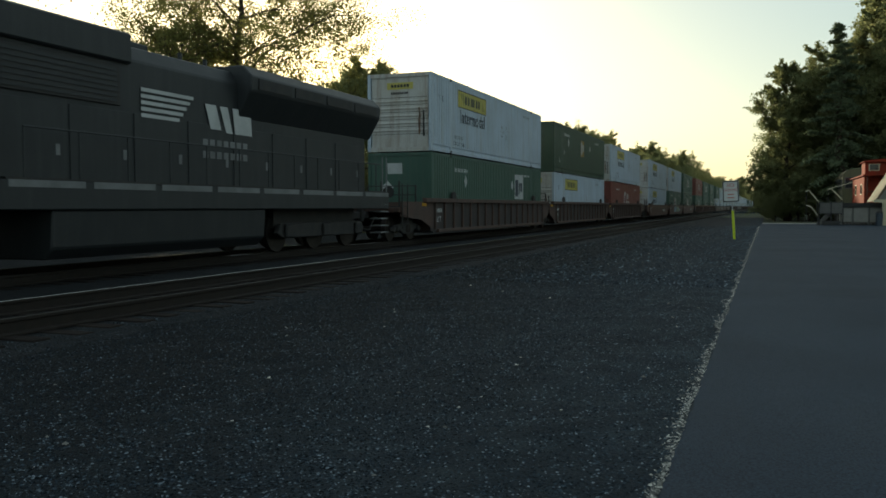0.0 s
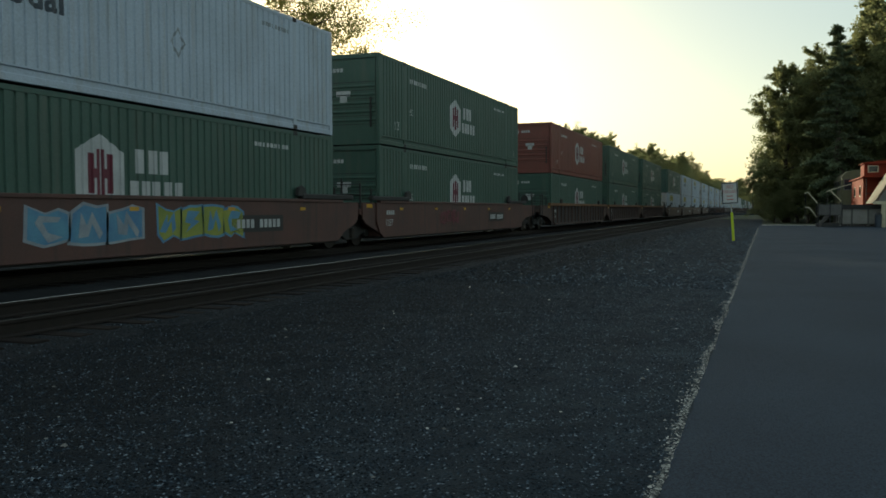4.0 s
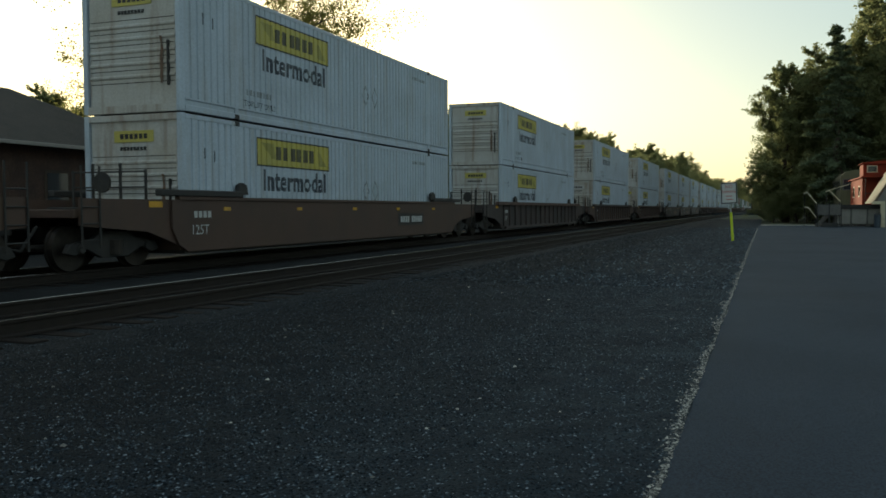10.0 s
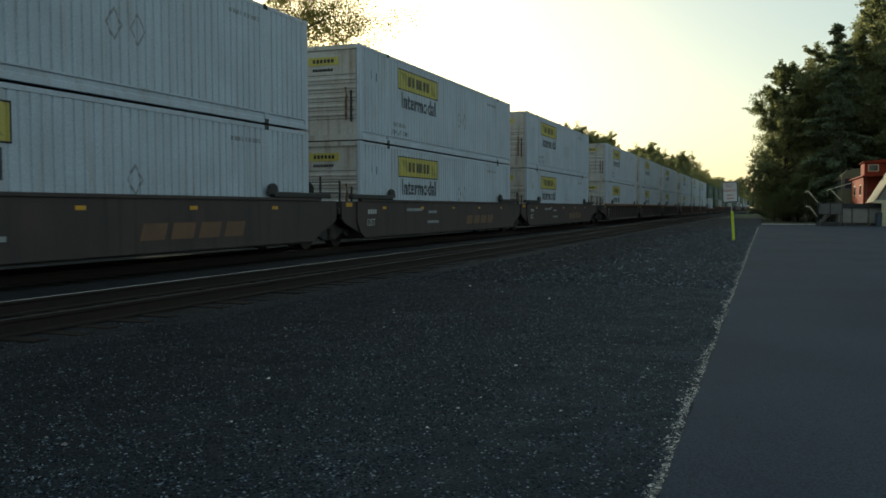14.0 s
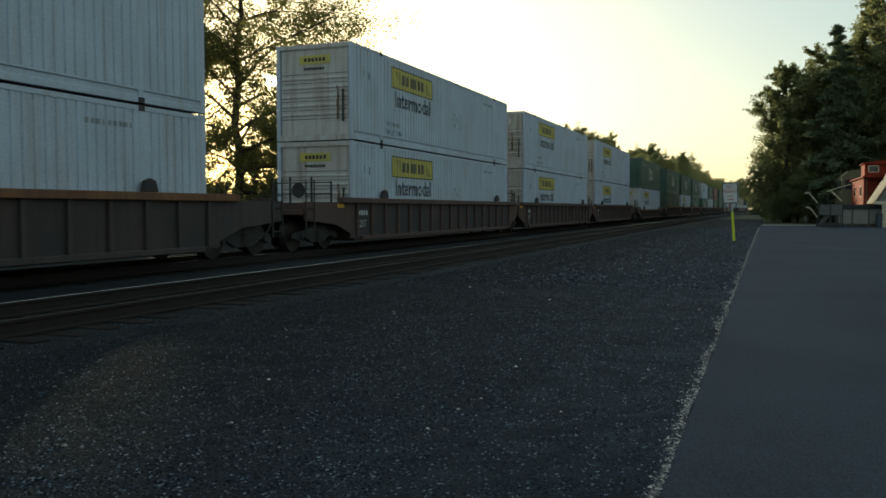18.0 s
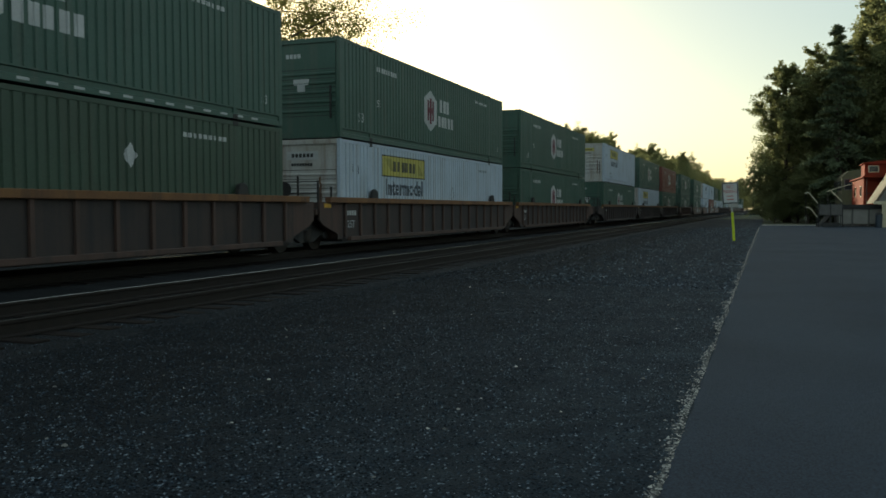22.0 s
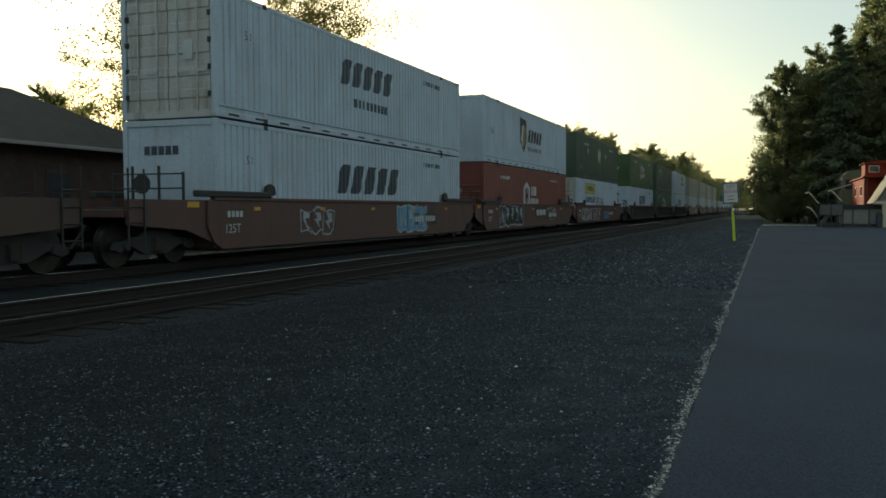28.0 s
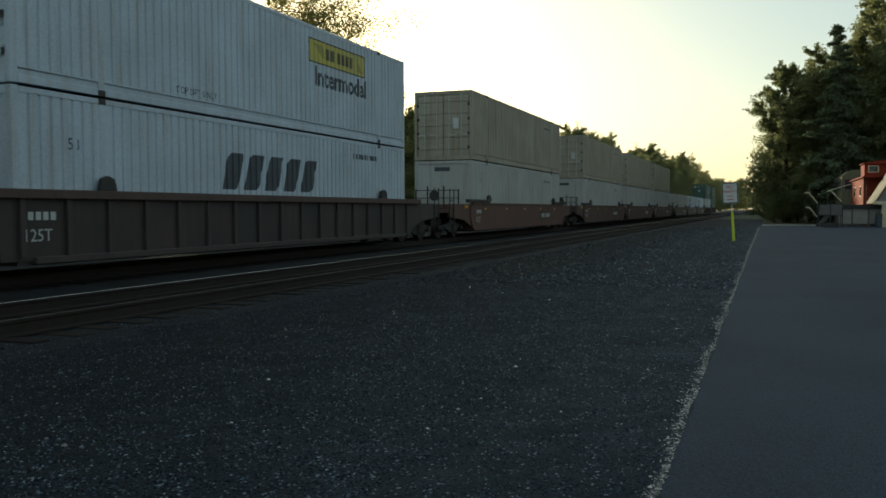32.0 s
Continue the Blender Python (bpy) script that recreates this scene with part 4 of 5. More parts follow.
def doors(c, paint):
    for s in (-1, 1):
        prof = [(0.09, 0.16), (0.045, 0.16)]
        for k in range(5):
            z = 0.42 + 0.5 * k
            prof += [(0.045, z), (0.022, z + 0.03), (0.022, z + 0.2), (0.045, z + 0.23)]
        d = part("door", Geo().prism(prof + [(0.045, TALL - 0.14), (0.09, TALL - 0.14)], "x", *sorted((s * 0.015, s * 1.14))), paint, c)
        for x in (0.28, 0.82):
            part("lock_rod", Geo().tube((s * x, 0.0, 0.14), (s * x, 0.0, TALL - 0.12), 0.018), "galv", d, "steel locking rod")
            part("handle", Geo().box(min(s * x, s * (x + 0.3)), max(s * x, s * (x + 0.3)), -0.02, 0.0, 1.02, 1.06), "galv", d)
        for k in range(4):
            part("hinge", Geo().box(min(s * 1.1, s * 1.2), max(s * 1.1, s * 1.2), 0.0, 0.045, 0.45 + 0.6 * k, 0.57 + 0.6 * k), "dark_steel", d)
    part("placard", Geo().box(0.45, 0.7, -0.002, 0.012, 1.3, 1.75), "decal_white", c, "white paper placard")


def far_side_frame():
    """Rails and posts of the side away from the lot, as one frame."""
    g = Geo().box(-HALF, -HALF + 0.12, 0.16, LONG - 0.16, TALL - 0.11, TALL - 0.012).box(-HALF, -HALF + 0.12, 0.16, LONG - 0.16, 0.015, 0.295)
    for y, w, z in ((0.0, 0.16, 0.0), (LONG - 0.16, 0.16, 0.0), (1.97, 0.15, 0.002), (14.03, 0.15, 0.002)):
        g.box(-HALF - 0.002, -HALF + 0.122, y, y + w, z, TALL - z)
    return g


def container(paint, label, end="ribs", end_paint=None):
    c = thing("shipping_container", label, "container", "containers on the train")
    end_paint = end_paint or paint
    part("side_panel", painted(("side_panel", 1), lambda: ribbed_side(1), paint), paint, c)
    part("side_panel", painted(("side_panel", -1), lambda: ribbed_side(-1), paint), paint, c)
    part("roof", painted(("roof",), lambda: Geo().box(-1.25, 1.25, 0.05, LONG - 0.05, TALL - 0.05, TALL - 0.02), paint), paint, c)
    part("floor", painted(("floor",), lambda: Geo().box(-1.25, 1.25, 0.08, LONG - 0.08, 0.03, 0.14), "dark_steel"), "dark_steel", c)
    part("far_side_frame", painted(("far_side_frame",), far_side_frame, paint), paint, c)
    for sx in (1,):
        x0, x1 = sorted((sx * HALF, sx * (HALF - 0.12)))
        part("top_rail", painted(("top_rail", sx), lambda: Geo().box(x0, x1, 0.16, LONG - 0.16, TALL - 0.11, TALL - 0.012), paint, 0.008), paint, c)
        part("bottom_rail", painted(("bottom_rail", sx), lambda: Geo().prism([(sx * (HALF - 0.12), 0.015), (sx * HALF, 0.015), (sx * HALF, 0.13), (sx * (HALF - 0.035), 0.15), (sx * (HALF - 0.035), 0.245), (sx * HALF, 0.262), (sx * HALF, 0.295), (sx * (HALF - 0.12), 0.295)], "y", 0.16, LONG - 0.16), paint), paint, c)
        for y in (0.0, LONG - 0.16):
            part("corner_post", painted(("corner_post", sx, y), lambda: Geo().box(x0, x1, y, y + 0.16, 0.0, TALL), paint, 0.012), paint, c)
        for y in (1.97, 14.03):
            part("lifting_post", painted(("lifting_post", sx, y), lambda: Geo().box(x0, x1, y, y + 0.15, 0.002, TALL - 0.002), paint, 0.01), paint, c)
            for z in (0.0, TALL - 0.12):
                part("corner_casting", painted(("corner_casting", sx, y, z), lambda: Geo().box(*sorted((sx * (HALF - 0.1), sx * (HALF + 0.006))), y - 0.02, y + 0.17, z, z + 0.12), "dark_steel", 0.008), "dark_steel", c)
    part("end_sill", painted(("end_sill",), lambda: Geo().box(-HALF + 0.12, HALF - 0.12, 0.0, 0.12, 0.0, 0.16), end_paint), end_paint, c)
    part("end_header", painted(("end_header",), lambda: Geo().box(-HALF + 0.12, HALF - 0.12, 0.0, 0.12, TALL - 0.14, TALL - 0.005), end_paint), end_paint, c)
    part("rear_wall", painted(("rear_wall",), lambda: Geo().box(-1.17, 1.17, LONG - 0.1, LONG - 0.03, 0.01, TALL - 0.01), end_paint), end_paint, c)
    if end == "ribs":
        part("front_wall", painted(("front_wall", "ribs"), end_ribs, end_paint), end_paint, c)
        part("front_seams", painted(("front_seams",), end_lines, "dark_steel"), "dark_steel", c, "dark horizontal seams")
        part("end_latch", painted(("end_latch",), lambda: Geo().box(0.95, 1.0, -0.01, 0.05, 0.55, 1.5), "dark_steel", 0.008), "dark_steel", c)
    elif end == "doors":
        doors(c, end_paint)
    else:
        part("front_wall", painted(("front_wall", "plain"), lambda: Geo().box(-1.17, 1.17, 0.03, 0.09, 0.16, TALL - 0.14), end_paint), end_paint, c)
    return c


def end_label(c, material, blocks, z=2.3, w=1.05):
    p = part("end_label", Geo().box(-w / 2 + 0.02, w / 2 + 0.02, 0.03, 0.046, z, z + 0.25), material, c, "end name plate")
    g = Geo()
    for k in range(6):
        x = -w * 0.32 + k * w * 0.12
        g.box(x, x + w * 0.085, 0.024, 0.031, z + 0.07, z + 0.18)
    part("name_lettering", g, blocks, p)
    g = Geo()
    for k in range(8):
        g.box(-0.35 + k * 0.09, -0.29 + k * 0.09, 0.03, 0.046, z - 0.18, z - 0.1)
    part("number_stencil", g, "black", c)


def end_plates(c):
    part("warning_plate", Geo().box(-0.25, 0.25, 0.02, 0.047, 1.55, 1.72).box(-0.12, 0.12, 0.02, 0.047, 1.36, 1.55), "decal_white", c, "pale end plate")
    part("end_emblem", Geo().tube((-0.85, 0.03, 2.4), (-0.85, 0.046, 2.4), 0.2, n=6), "decal_white", c, "small white hexagon")
    g = Geo()
    for k in range(4):
        g.box(-0.5 + 0.13 * k, -0.41 + 0.13 * k, 0.03, 0.046, 2.34, 2.46)
    part("name_lettering", g, "decal_white", c)


def rust_streaks(c, spots, seed):
    """Ragged rust runs down an end wall."""
    r = random.Random(seed)
    for x, top, low in spots:
        n = 7
        left = [(x - 0.012 - r.uniform(0, 0.05), low + (top - low) * k / n) for k in range(n + 1)]
        right = [(x + 0.012 + r.uniform(0, 0.05), low + (top - low) * k / n) for k in range(n, -1, -1)]
        part("rust_streak", Geo().prism(left + right, "y", 0.0165, 0.0185), "rust", c, "brown rust streak")


def slanted_name(c, a0, a1, b0, b1, material="navy"):
    """Five heavy slanted blocks with cut corners in place of a bold name."""
    w, h = (a1 - a0) / 5, b1 - b0
    s, shapes = 0.3 * h, []
    for k in range(5):
        a, e, n = a0 + k * w, a0 + (k + 0.72) * w, 0.14 * h
        shapes.append([(a, b0), (e - n, b0), (e + s * n / h, b0 + n), (e + s, b1), (a + s + n, b1), (a + s * (1 - n / h), b1 - n)])
    mark(poly(*shapes), "name_lettering", material, c, "dark slanted name blocks")


def make_white(style):
    c = container("white", {"a": "dirty white corrugated container with a yellow name panel", "b": "white corrugated container with a yellow panel and stained ribbed end",
                            "c": "white corrugated container with only a yellow panel"}[style], "ribs", "end_white")
    yellow_panel(c, word=style != "c")
    end_label(c, "yellow" if style != "b" else "decal_white", "black")
    rust_streaks(c, ((-0.72, 1.98, 0.7), (0.62, 1.8, 0.9)) if style == "b" else ((0.8, 1.6, 0.6),), 3)
    mark(poly(*bars(2.45, 3.6, 0.62, 0.76, 8, 0.35)), "number_stencil", "faint", c)
    small_words(c, "TOP LIFT ONLY", 2.35, 0.36, 0.2, "navy")
    mark(poly(*bars(12.6, 13.9, 2.42, 2.52, 9, 0.35)), "number_stencil", "faint", c)
    for a in ((8.9, 9.55) if style == "a" else (9.4,)):
        ring = [((a - r, 1.4), (a, 1.4 + r * 1.35), (a + r, 1.4), (a, 1.4 - r * 1.35)) for r in (0.24, 0.18)]
        mark(poly(*[(ring[0][k], ring[0][(k + 1) % 4], ring[1][(k + 1) % 4], ring[1][k]) for k in range(4)]), "placard_holder", "faint", c, "grey diamond placard holder")
    mark(poly(rect(0.62, 0.9, 1.95, 2.2), rect(1.1, 1.17, 1.9, 2.15)), "stencil", "navy", c, lift=0.012)
    return c


def make_white_reversed():
    c = container("white", "clean white container, door end first, with a yellow panel", "doors", "white")
    yellow_panel(c, 9.75, 13.15, 1.9, 2.55)
    for x in (-0.7, 0.35, 0.8):
        part("yellow_sticker", Geo().box(x - 0.15, x + 0.15, 0.0, 0.02, 2.0, 2.2), "yellow", c)
    small_words(c, "TOP LIFT ONLY", 4.2, 0.36, 0.2, "navy")
    return c


def make_hub(paint, label, dashes=False, end="ribs"):
    c = container(paint, label, end)
    hexagon(c)
    number_marks(c, "decal_white")
    if end == "ribs":
        end_plates(c)
    if dashes:
        lower_dashes(c, "decal_white")
    return c


def make_square(paint, a, label, panel, blocks):
    c = container(paint, label, "plain")
    w = 1.4 if panel == "decal_white" else 1.0
    p = mark(poly(rect(a - 0.55 * w, a + 0.55 * w, 1.25, 1.25 + 1.05 * w ** 0.4)), "square_emblem", panel, c, "square emblem")
    mark(poly(rect(a - 0.42 * w, a - 0.12 * w, 1.38, 2.2), rect(a - 0.06 * w, a + 0.1 * w, 1.48, 2.05, 0.05), rect(a + 0.18 * w, a + 0.42 * w, 1.6, 2.05)), "emblem_lettering", blocks, p, lift=0.007)
    number_marks(c, "decal_white")
    for y in (3.6, 10.4):
        mark(poly([(y, 1.9), (y + 0.2, 1.65), (y + 0.4, 1.9), (y + 0.2, 2.15)]), "placard", "decal_white", c, "white diamond placard")
    part("end_emblem", Geo().box(-0.5, 0.1, 0.02, 0.034, 2.1, 2.5), panel, c)
    part("end_placard", Geo().prism([(-0.75, 1.6), (-0.5, 1.35), (-0.25, 1.6), (-0.5, 1.85)], "y", 0.02, 0.034), "decal_white", c, "white diamond placard")
    return c


def make_slanted(upper):
    c = container("white", "white container with dark slanted lettering" + (" and rust-streaked doors" if upper else " above the well"), "doors" if upper else "plain", "end_white" if upper else "white")
    if upper:
        slanted_name(c, 6.0, 9.6, 1.55, 2.3)
        mark(poly(*bars(6.9, 9.3, 0.95, 1.2, 9, 0.3)), "name_lettering", "navy", c)
        lower_dashes(c, "dark_steel", 1.1, 0.42)
    else:
        slanted_name(c, 5.75, 10.1, 1.3, 2.15)
        g = Geo()
        for k in range(5):
            g.box(-0.7 + 0.2 * k, -0.55 + 0.2 * k, 0.015, 0.031, 2.1, 2.3)
        part("name_lettering", g, "navy", c)
    mark(poly(*bars(12.3, 14.0, 2.35, 2.5, 9, 0.35)), "number_stencil", "navy", c)
    small_words(c, "53", 1.2, 1.9, 0.3, "navy")
    return c


def make_shield():
    c = container("white", "newer white container with a black and gold shield", "plain", "white")
    p = mark(poly([(5.8, 2.5), (7.0, 2.4), (7.0, 1.3), (6.5, 0.75), (5.85, 1.3)]), "shield_emblem", "black", c, "black shield emblem")
    mark(poly([(6.35, 0.95), (6.85, 1.35), (6.85, 2.0), (6.55, 2.1), (6.3, 1.5)]), "shield_inset", "gold", p, lift=0.007)
    mark(poly([(5.95, 1.4), (6.3, 1.0), (6.45, 1.75), (6.6, 2.2), (6.2, 2.05)]), "shield_inset", "decal_white", p, lift=0.008)
    slanted_name(c, 7.3, 10.1, 1.35, 2.0, "black")
    mark(poly(*bars(7.3, 10.2, 0.9, 1.1, 10, 0.3)), "name_lettering", "loco_grey", c)
    lower_dashes(c, "navy", 1.1, 0.46)
    small_words(c, "53ft", 0.9, 1.3, 0.4, "navy")
    part("end_emblem", Geo().prism([(-0.9, 2.5), (-0.5, 2.5), (-0.5, 2.2), (-0.7, 2.0), (-0.9, 2.2)], "y", 0.015, 0.031), "black", c)
    return c


def make_plain(paint, label, end):
    c = container(paint, label, end, paint)
    mark(poly(*bars(12.4, 13.8, 2.3, 2.42, 9, 0.35)), "number_stencil", "navy", c)
    small_words(c, "53", 1.2, 2.0, 0.25, "navy")
    if end == "plain":
        part("end_plate", Geo().box(-0.4, 0.3, 0.015, 0.031, 2.45, 2.62), "navy", c)
    return c


MAKERS = {
    "A": lambda: make_white("a"), "B": lambda: make_white("b"), "C": lambda: make_white("c"), "V": make_white_reversed,
    "G": lambda: make_hub("green", "dark green corrugated container with a white hexagon emblem"),
    "D": lambda: make_hub("green", "dark green container with pale dashes along its rail", True),
    "O": lambda: make_hub("green", "dark green container, door end first, white emblem", False, "doors"),
    "L": lambda: make_hub("lime", "yellow-green corrugated container with a white hexagon emblem"),
    "R": lambda: make_hub("red", "orange-red corrugated container with a white hexagon emblem"),
    "E": lambda: make_square("green", 11.8, "green container with a white square emblem", "decal_white", "navy"),
    "F": lambda: make_square("olive", 8.0, "dark green container with a gold square emblem", "gold", "decal_white"),
    "H": lambda: make_square("olive", 5.2, "dark green container with gold square emblem near one end", "gold", "black"),
    "S": lambda: make_slanted(False), "T": lambda: make_slanted(True), "W": make_shield,
    "N": lambda: make_plain("tan", "dusty tan container with stained doors", "doors"), "P": lambda: make_plain("dusty_white", "plain dusty white container with a small end plate", "plain"),
}
PROTO = {}


def a_container(kind):
    if kind not in PROTO:
        PROTO[kind] = MAKERS[kind]()
        return PROTO[kind]
    return copy_thing(PROTO[kind], pose(0, 0, 0))


# ---- well cars ----


def truck(g, y, car):
    """A two-axle truck under the car at y."""
    for s in (-1, 1):
        x0, x1 = sorted((s * 0.95, s * 1.07))
        f = painted(("truck_frame", s), lambda: Geo().prism([(-1.25, 0.36), (-1.15, 0.52), (-0.6, 0.60), (-0.35, 0.74), (0.35, 0.74), (0.6, 0.60), (1.15, 0.52), (1.25, 0.36), (1.05, 0.30), (0.75, 0.42), (0.35, 0.24),
                                                           (-0.35, 0.24), (-0.75, 0.42), (-1.05, 0.30)], "x", x0, x1), "dark_steel", 0.012)
        frame_part = part("truck_frame", f, "dark_steel", car)
        frame_part.location = (0, y, 0)
        sp = painted(("spring", s), lambda: Geo().tube((s * 1.03, 0, 0.3), (s * 1.03, 0, 0.58), 0.16, n=12), "wheel")
        if s > 0:
            q = part("spring", sp, "wheel", car)
            q.location = (0, y, 0)
        for dy in (-0.89, 0.89):
            wh = painted(("wheel", s), lambda: Geo().tube((s * 0.68, 0, 0.43), (s * 0.80, 0, 0.43), 0.43, 0.42, 24).tube((s * 0.63, 0, 0.43), (s * 0.68, 0, 0.43), 0.455, 0.455, 24), "wheel")
            w = part("wheel", wh, "wheel", car)
            w.location = (0, y + dy, 0)
            if s < 0:
                continue
            b = part("bearing_cap", painted(("bearing_cap", s), lambda: Geo().tube((s * 1.07, 0, 0.43), (s * 1.12, 0, 0.43), 0.1, 0.08, 12), "dark_steel"), "dark_steel", car)
            b.location = (0, y + dy, 0)
    for dy in (-0.89, 0.89):
        a = part("axle", painted(("axle",), lambda: Geo().tube((-1.0, 0, 0.43), (1.0, 0, 0.43), 0.08), "wheel"), "wheel", car)
        a.location = (0, y + dy, 0)
    b = part("bolster", painted(("bolster",), lambda: Geo().box(-0.95, 0.95, -0.2, 0.2, 0.5, 0.8), "dark_steel"), "dark_steel", car)
    b.location = (0, y, 0)


def well_car(kind, paint, chord, front, rear, label):
    """One well unit: kind R has outside ribs and a top chord, S smooth sides; front and rear say coupled (C) or articulated (A) ends."""
    car = thing("well_car", label, "well car", "well cars of the train")
    for s in (-1, 1):
        def span(a, b):
            return sorted((s * a, s * b))
        low = 0.36 if kind == "L" else 0.0
        if kind in "RL":
            # plate behind the ribs carries their shade in its colour
            part("side_sill", painted(("side_sill_r", s, kind), lambda: Geo().box(*span(1.34, 1.38), -0.35, 16.5, 0.30, 1.36 - low), "well_recess_shade"), "well_recess_shade", car)
            part("top_chord", painted(("top_chord", s, kind), lambda: Geo().box(*span(1.33, 1.50), -1.0, 17.15, 1.34 - low, 1.50 - low), chord, 0.012), chord, car)
            part("bottom_chord", painted(("bottom_chord", s), lambda: Geo().box(*span(1.30, 1.47), 0.3, 15.85, 0.24, 0.36), paint, 0.012), paint, car)
            if s < 0:
                far = Geo()
                for k in range(17):
                    far.box(-1.455, -1.38, k * 1.0, 0.1 + k * 1.0, 0.36, 1.345 - low)
                part("rib_row", painted(("rib_row", kind), lambda: far, paint), paint, car)
            for k in range(17 if s > 0 else 0):
                y = 0.05 + k * 1.0
                r = part("rib", painted(("rib", s, kind), lambda: Geo().box(*span(1.38, 1.455), -0.05, 0.05, 0.36, 1.345 - low), paint, 0.01), paint, car)
                r.location = (0, y, 0)
        else:
            part("side_sill", painted(("side_sill_s", s), lambda: Geo().prism([(-0.5, 1.36), (-0.5, 0.75), (-0.3, 0.42), (0.0, 0.26), (16.15, 0.26), (16.45, 0.42), (16.65, 0.75), (16.65, 1.36)], "x", *span(1.38, 1.44)), paint, 0.01), paint, car)
            part("top_chord", painted(("top_chord_s", s), lambda: Geo().box(*span(1.33, 1.47), -0.3, 16.45, 1.35, 1.43), chord, 0.012), chord, car)
            for y0, y1 in ((-0.9, 2.0), (14.15, 17.05)):
                part("end_cap_beam", painted(("end_cap_beam", s, y0), lambda: Geo().box(*span(1.32, 1.49), y0, y1, 1.43, 1.57), "dark_steel", 0.02), "dark_steel", car)
            for k in range(5):
                y = 1.4 + k * 3.2
                r = part("reflector", painted(("reflector", s), lambda: Geo().box(*span(1.44, 1.447), -0.13, 0.13, 1.13, 1.21), "amber"), "amber", car, "amber reflector strip")
                r.location = (0, y, 0)
        for y in (2.0, 14.15):
            q = part("container_guide", painted(("container_guide", s), lambda: Geo().prism([(-0.22, 1.5), (0.22, 1.5), (0.16, 1.72), (0.0, 1.78), (-0.16, 1.72)], "x", *span(1.36, 1.47)), "dark_steel", 0.015), "dark_steel", car)
            q.location = (0, y, -low)
    part("well_floor", painted(("well_floor",), lambda: Geo().box(-1.34, 1.34, 0.0, 16.2, 0.22, 0.315), "dark_steel"), "dark_steel", car)
    for y, d, end in ((0.0, -1, front), (LONG, 1, rear)):
        reach = 3.05 if end == "C" else 1.5
        ya, yb = sorted((y + d * 0.08, y + d * reach))
        part("end_platform", Geo().box(-1.32, 1.32, ya, yb, 1.0, 1.16), paint, car, bevel=0.015)
        part("end_bulkhead", Geo().box(-1.34, 1.34, *sorted((y + d * 0.06, y + d * 0.16)), 0.3, 1.36 - low), paint, car)
        for s in (-1, 1):
            part("end_side_plate", Geo().prism([(y + d * 0.1, 0.36), (y + d * 0.1, 1.36), (y + d * (reach - 0.1), 1.36), (y + d * (reach - 0.1), 0.86), (y + d * 1.2, 0.72), (y + d * 0.5, 0.5)], "x", *sorted((s * 1.32, s * 1.38))), paint, car)
        if end == "C":
            truck(None, y + d * 1.75, car)
            part("coupler", Geo().box(-0.15, 0.15, *sorted((y + d * 2.9, y + d * 3.5)), 0.78, 1.02), "dark_steel", car, bevel=0.03)
            part("coupler_knuckle", Geo().tube((0.08, y + d * 3.45, 0.7), (0.08, y + d * 3.45, 1.1), 0.13), "dark_steel", car)
            for s in (-1, 1):
                lad = Geo()
                for yy in (2.5, 2.95):
                    lad.tube((s * 1.4, y + d * yy, 0.45), (s * 1.4, y + d * yy, 1.95), 0.02, n=6)
                part("ladder_rail", lad, "dark_steel", car)
                for k in range(4):
                    part("ladder_rung", Geo().tube((s * 1.4, y + d * 2.5, 0.6 + 0.3 * k), (s * 1.4, y + d * 2.95, 0.6 + 0.3 * k), 0.014, n=6), "dark_steel", car)
            part("air_hose", Geo().tube((0.4, y + d * 3.0, 0.85), (0.35, y + d * 3.35, 0.4), 0.03).tube((0.35, y + d * 3.35, 0.4), (0.2, y + d * 3.5, 0.45), 0.03), "dark_steel", car)
        elif d < 0:
            truck(None, y + d * 1.57, car)
        if d < 0:
            for x in (-0.95, -0.42, 0.3, 0.95):
                part("stanchion", Geo().box(x - 0.028, x + 0.028, y - 0.74, y - 0.69, 1.15, 2.12 if abs(x) < 0.5 else 1.98), "dark_steel", car, "dark upright of the end railing", 0.008)
            part("brake_wheel", Geo().tube((-0.08, y - 0.84, 1.72), (-0.08, y - 0.8, 1.72), 0.22, n=16), "dark_steel", car)
            for z in (1.62, 1.94):
                part("grab_rail", Geo().tube((-0.95, y - 0.72, z), (0.95, y - 0.72, z), 0.018, n=6), "dark_steel", car)
            part("crossover_step", Geo().box(-1.1, 1.1, y - 1.3, y - 0.8, 1.165, 1.205), "dark_steel", car, "dark grated footboard", 0.01)
            part("yellow_reflector", Geo().box(1.381, 1.388, y - 1.15, y - 0.75, 1.2, 1.32), "amber", car, "amber reflector strip")
    g = Geo()
    for k in range(4):
        g.box(1.385 if kind in "RL" else 1.441, 1.39 if kind in "RL" else 1.446, 0.2 + 0.16 * k, 0.31 + 0.16 * k, 0.98, 1.12)
    part("number_stencil", g, "decal_white", car)
    me = lay(words("125T", 0.3), (1.392 if kind in "RL" else 1.448, 0.14, 0.62), (0, 1, 0), (0, 0, 1))
    part("lettering", me, "decal_white", car, "white load stencil")
    if kind == "S":
        if paint == "well_dark":
            for k in range(4):
                a = 9.3 + 0.92 * k
                part("name_lettering", Geo().prism([(a, 0.52), (a + 0.74, 0.52), (a + 0.86, 0.86), (a + 0.12, 0.86)], "x", 1.4405, 1.446), "faded_orange", car, "faded orange name block")
            for a0, a1, z in ((3.2, 4.6, 1.06), (5.2, 6.0, 0.98), (5.1, 6.2, 0.62)):
                part("worn_label", Geo().box(1.441, 1.445, a0, a1, z, z + 0.09), "faint", car)
            return car
        g = Geo()
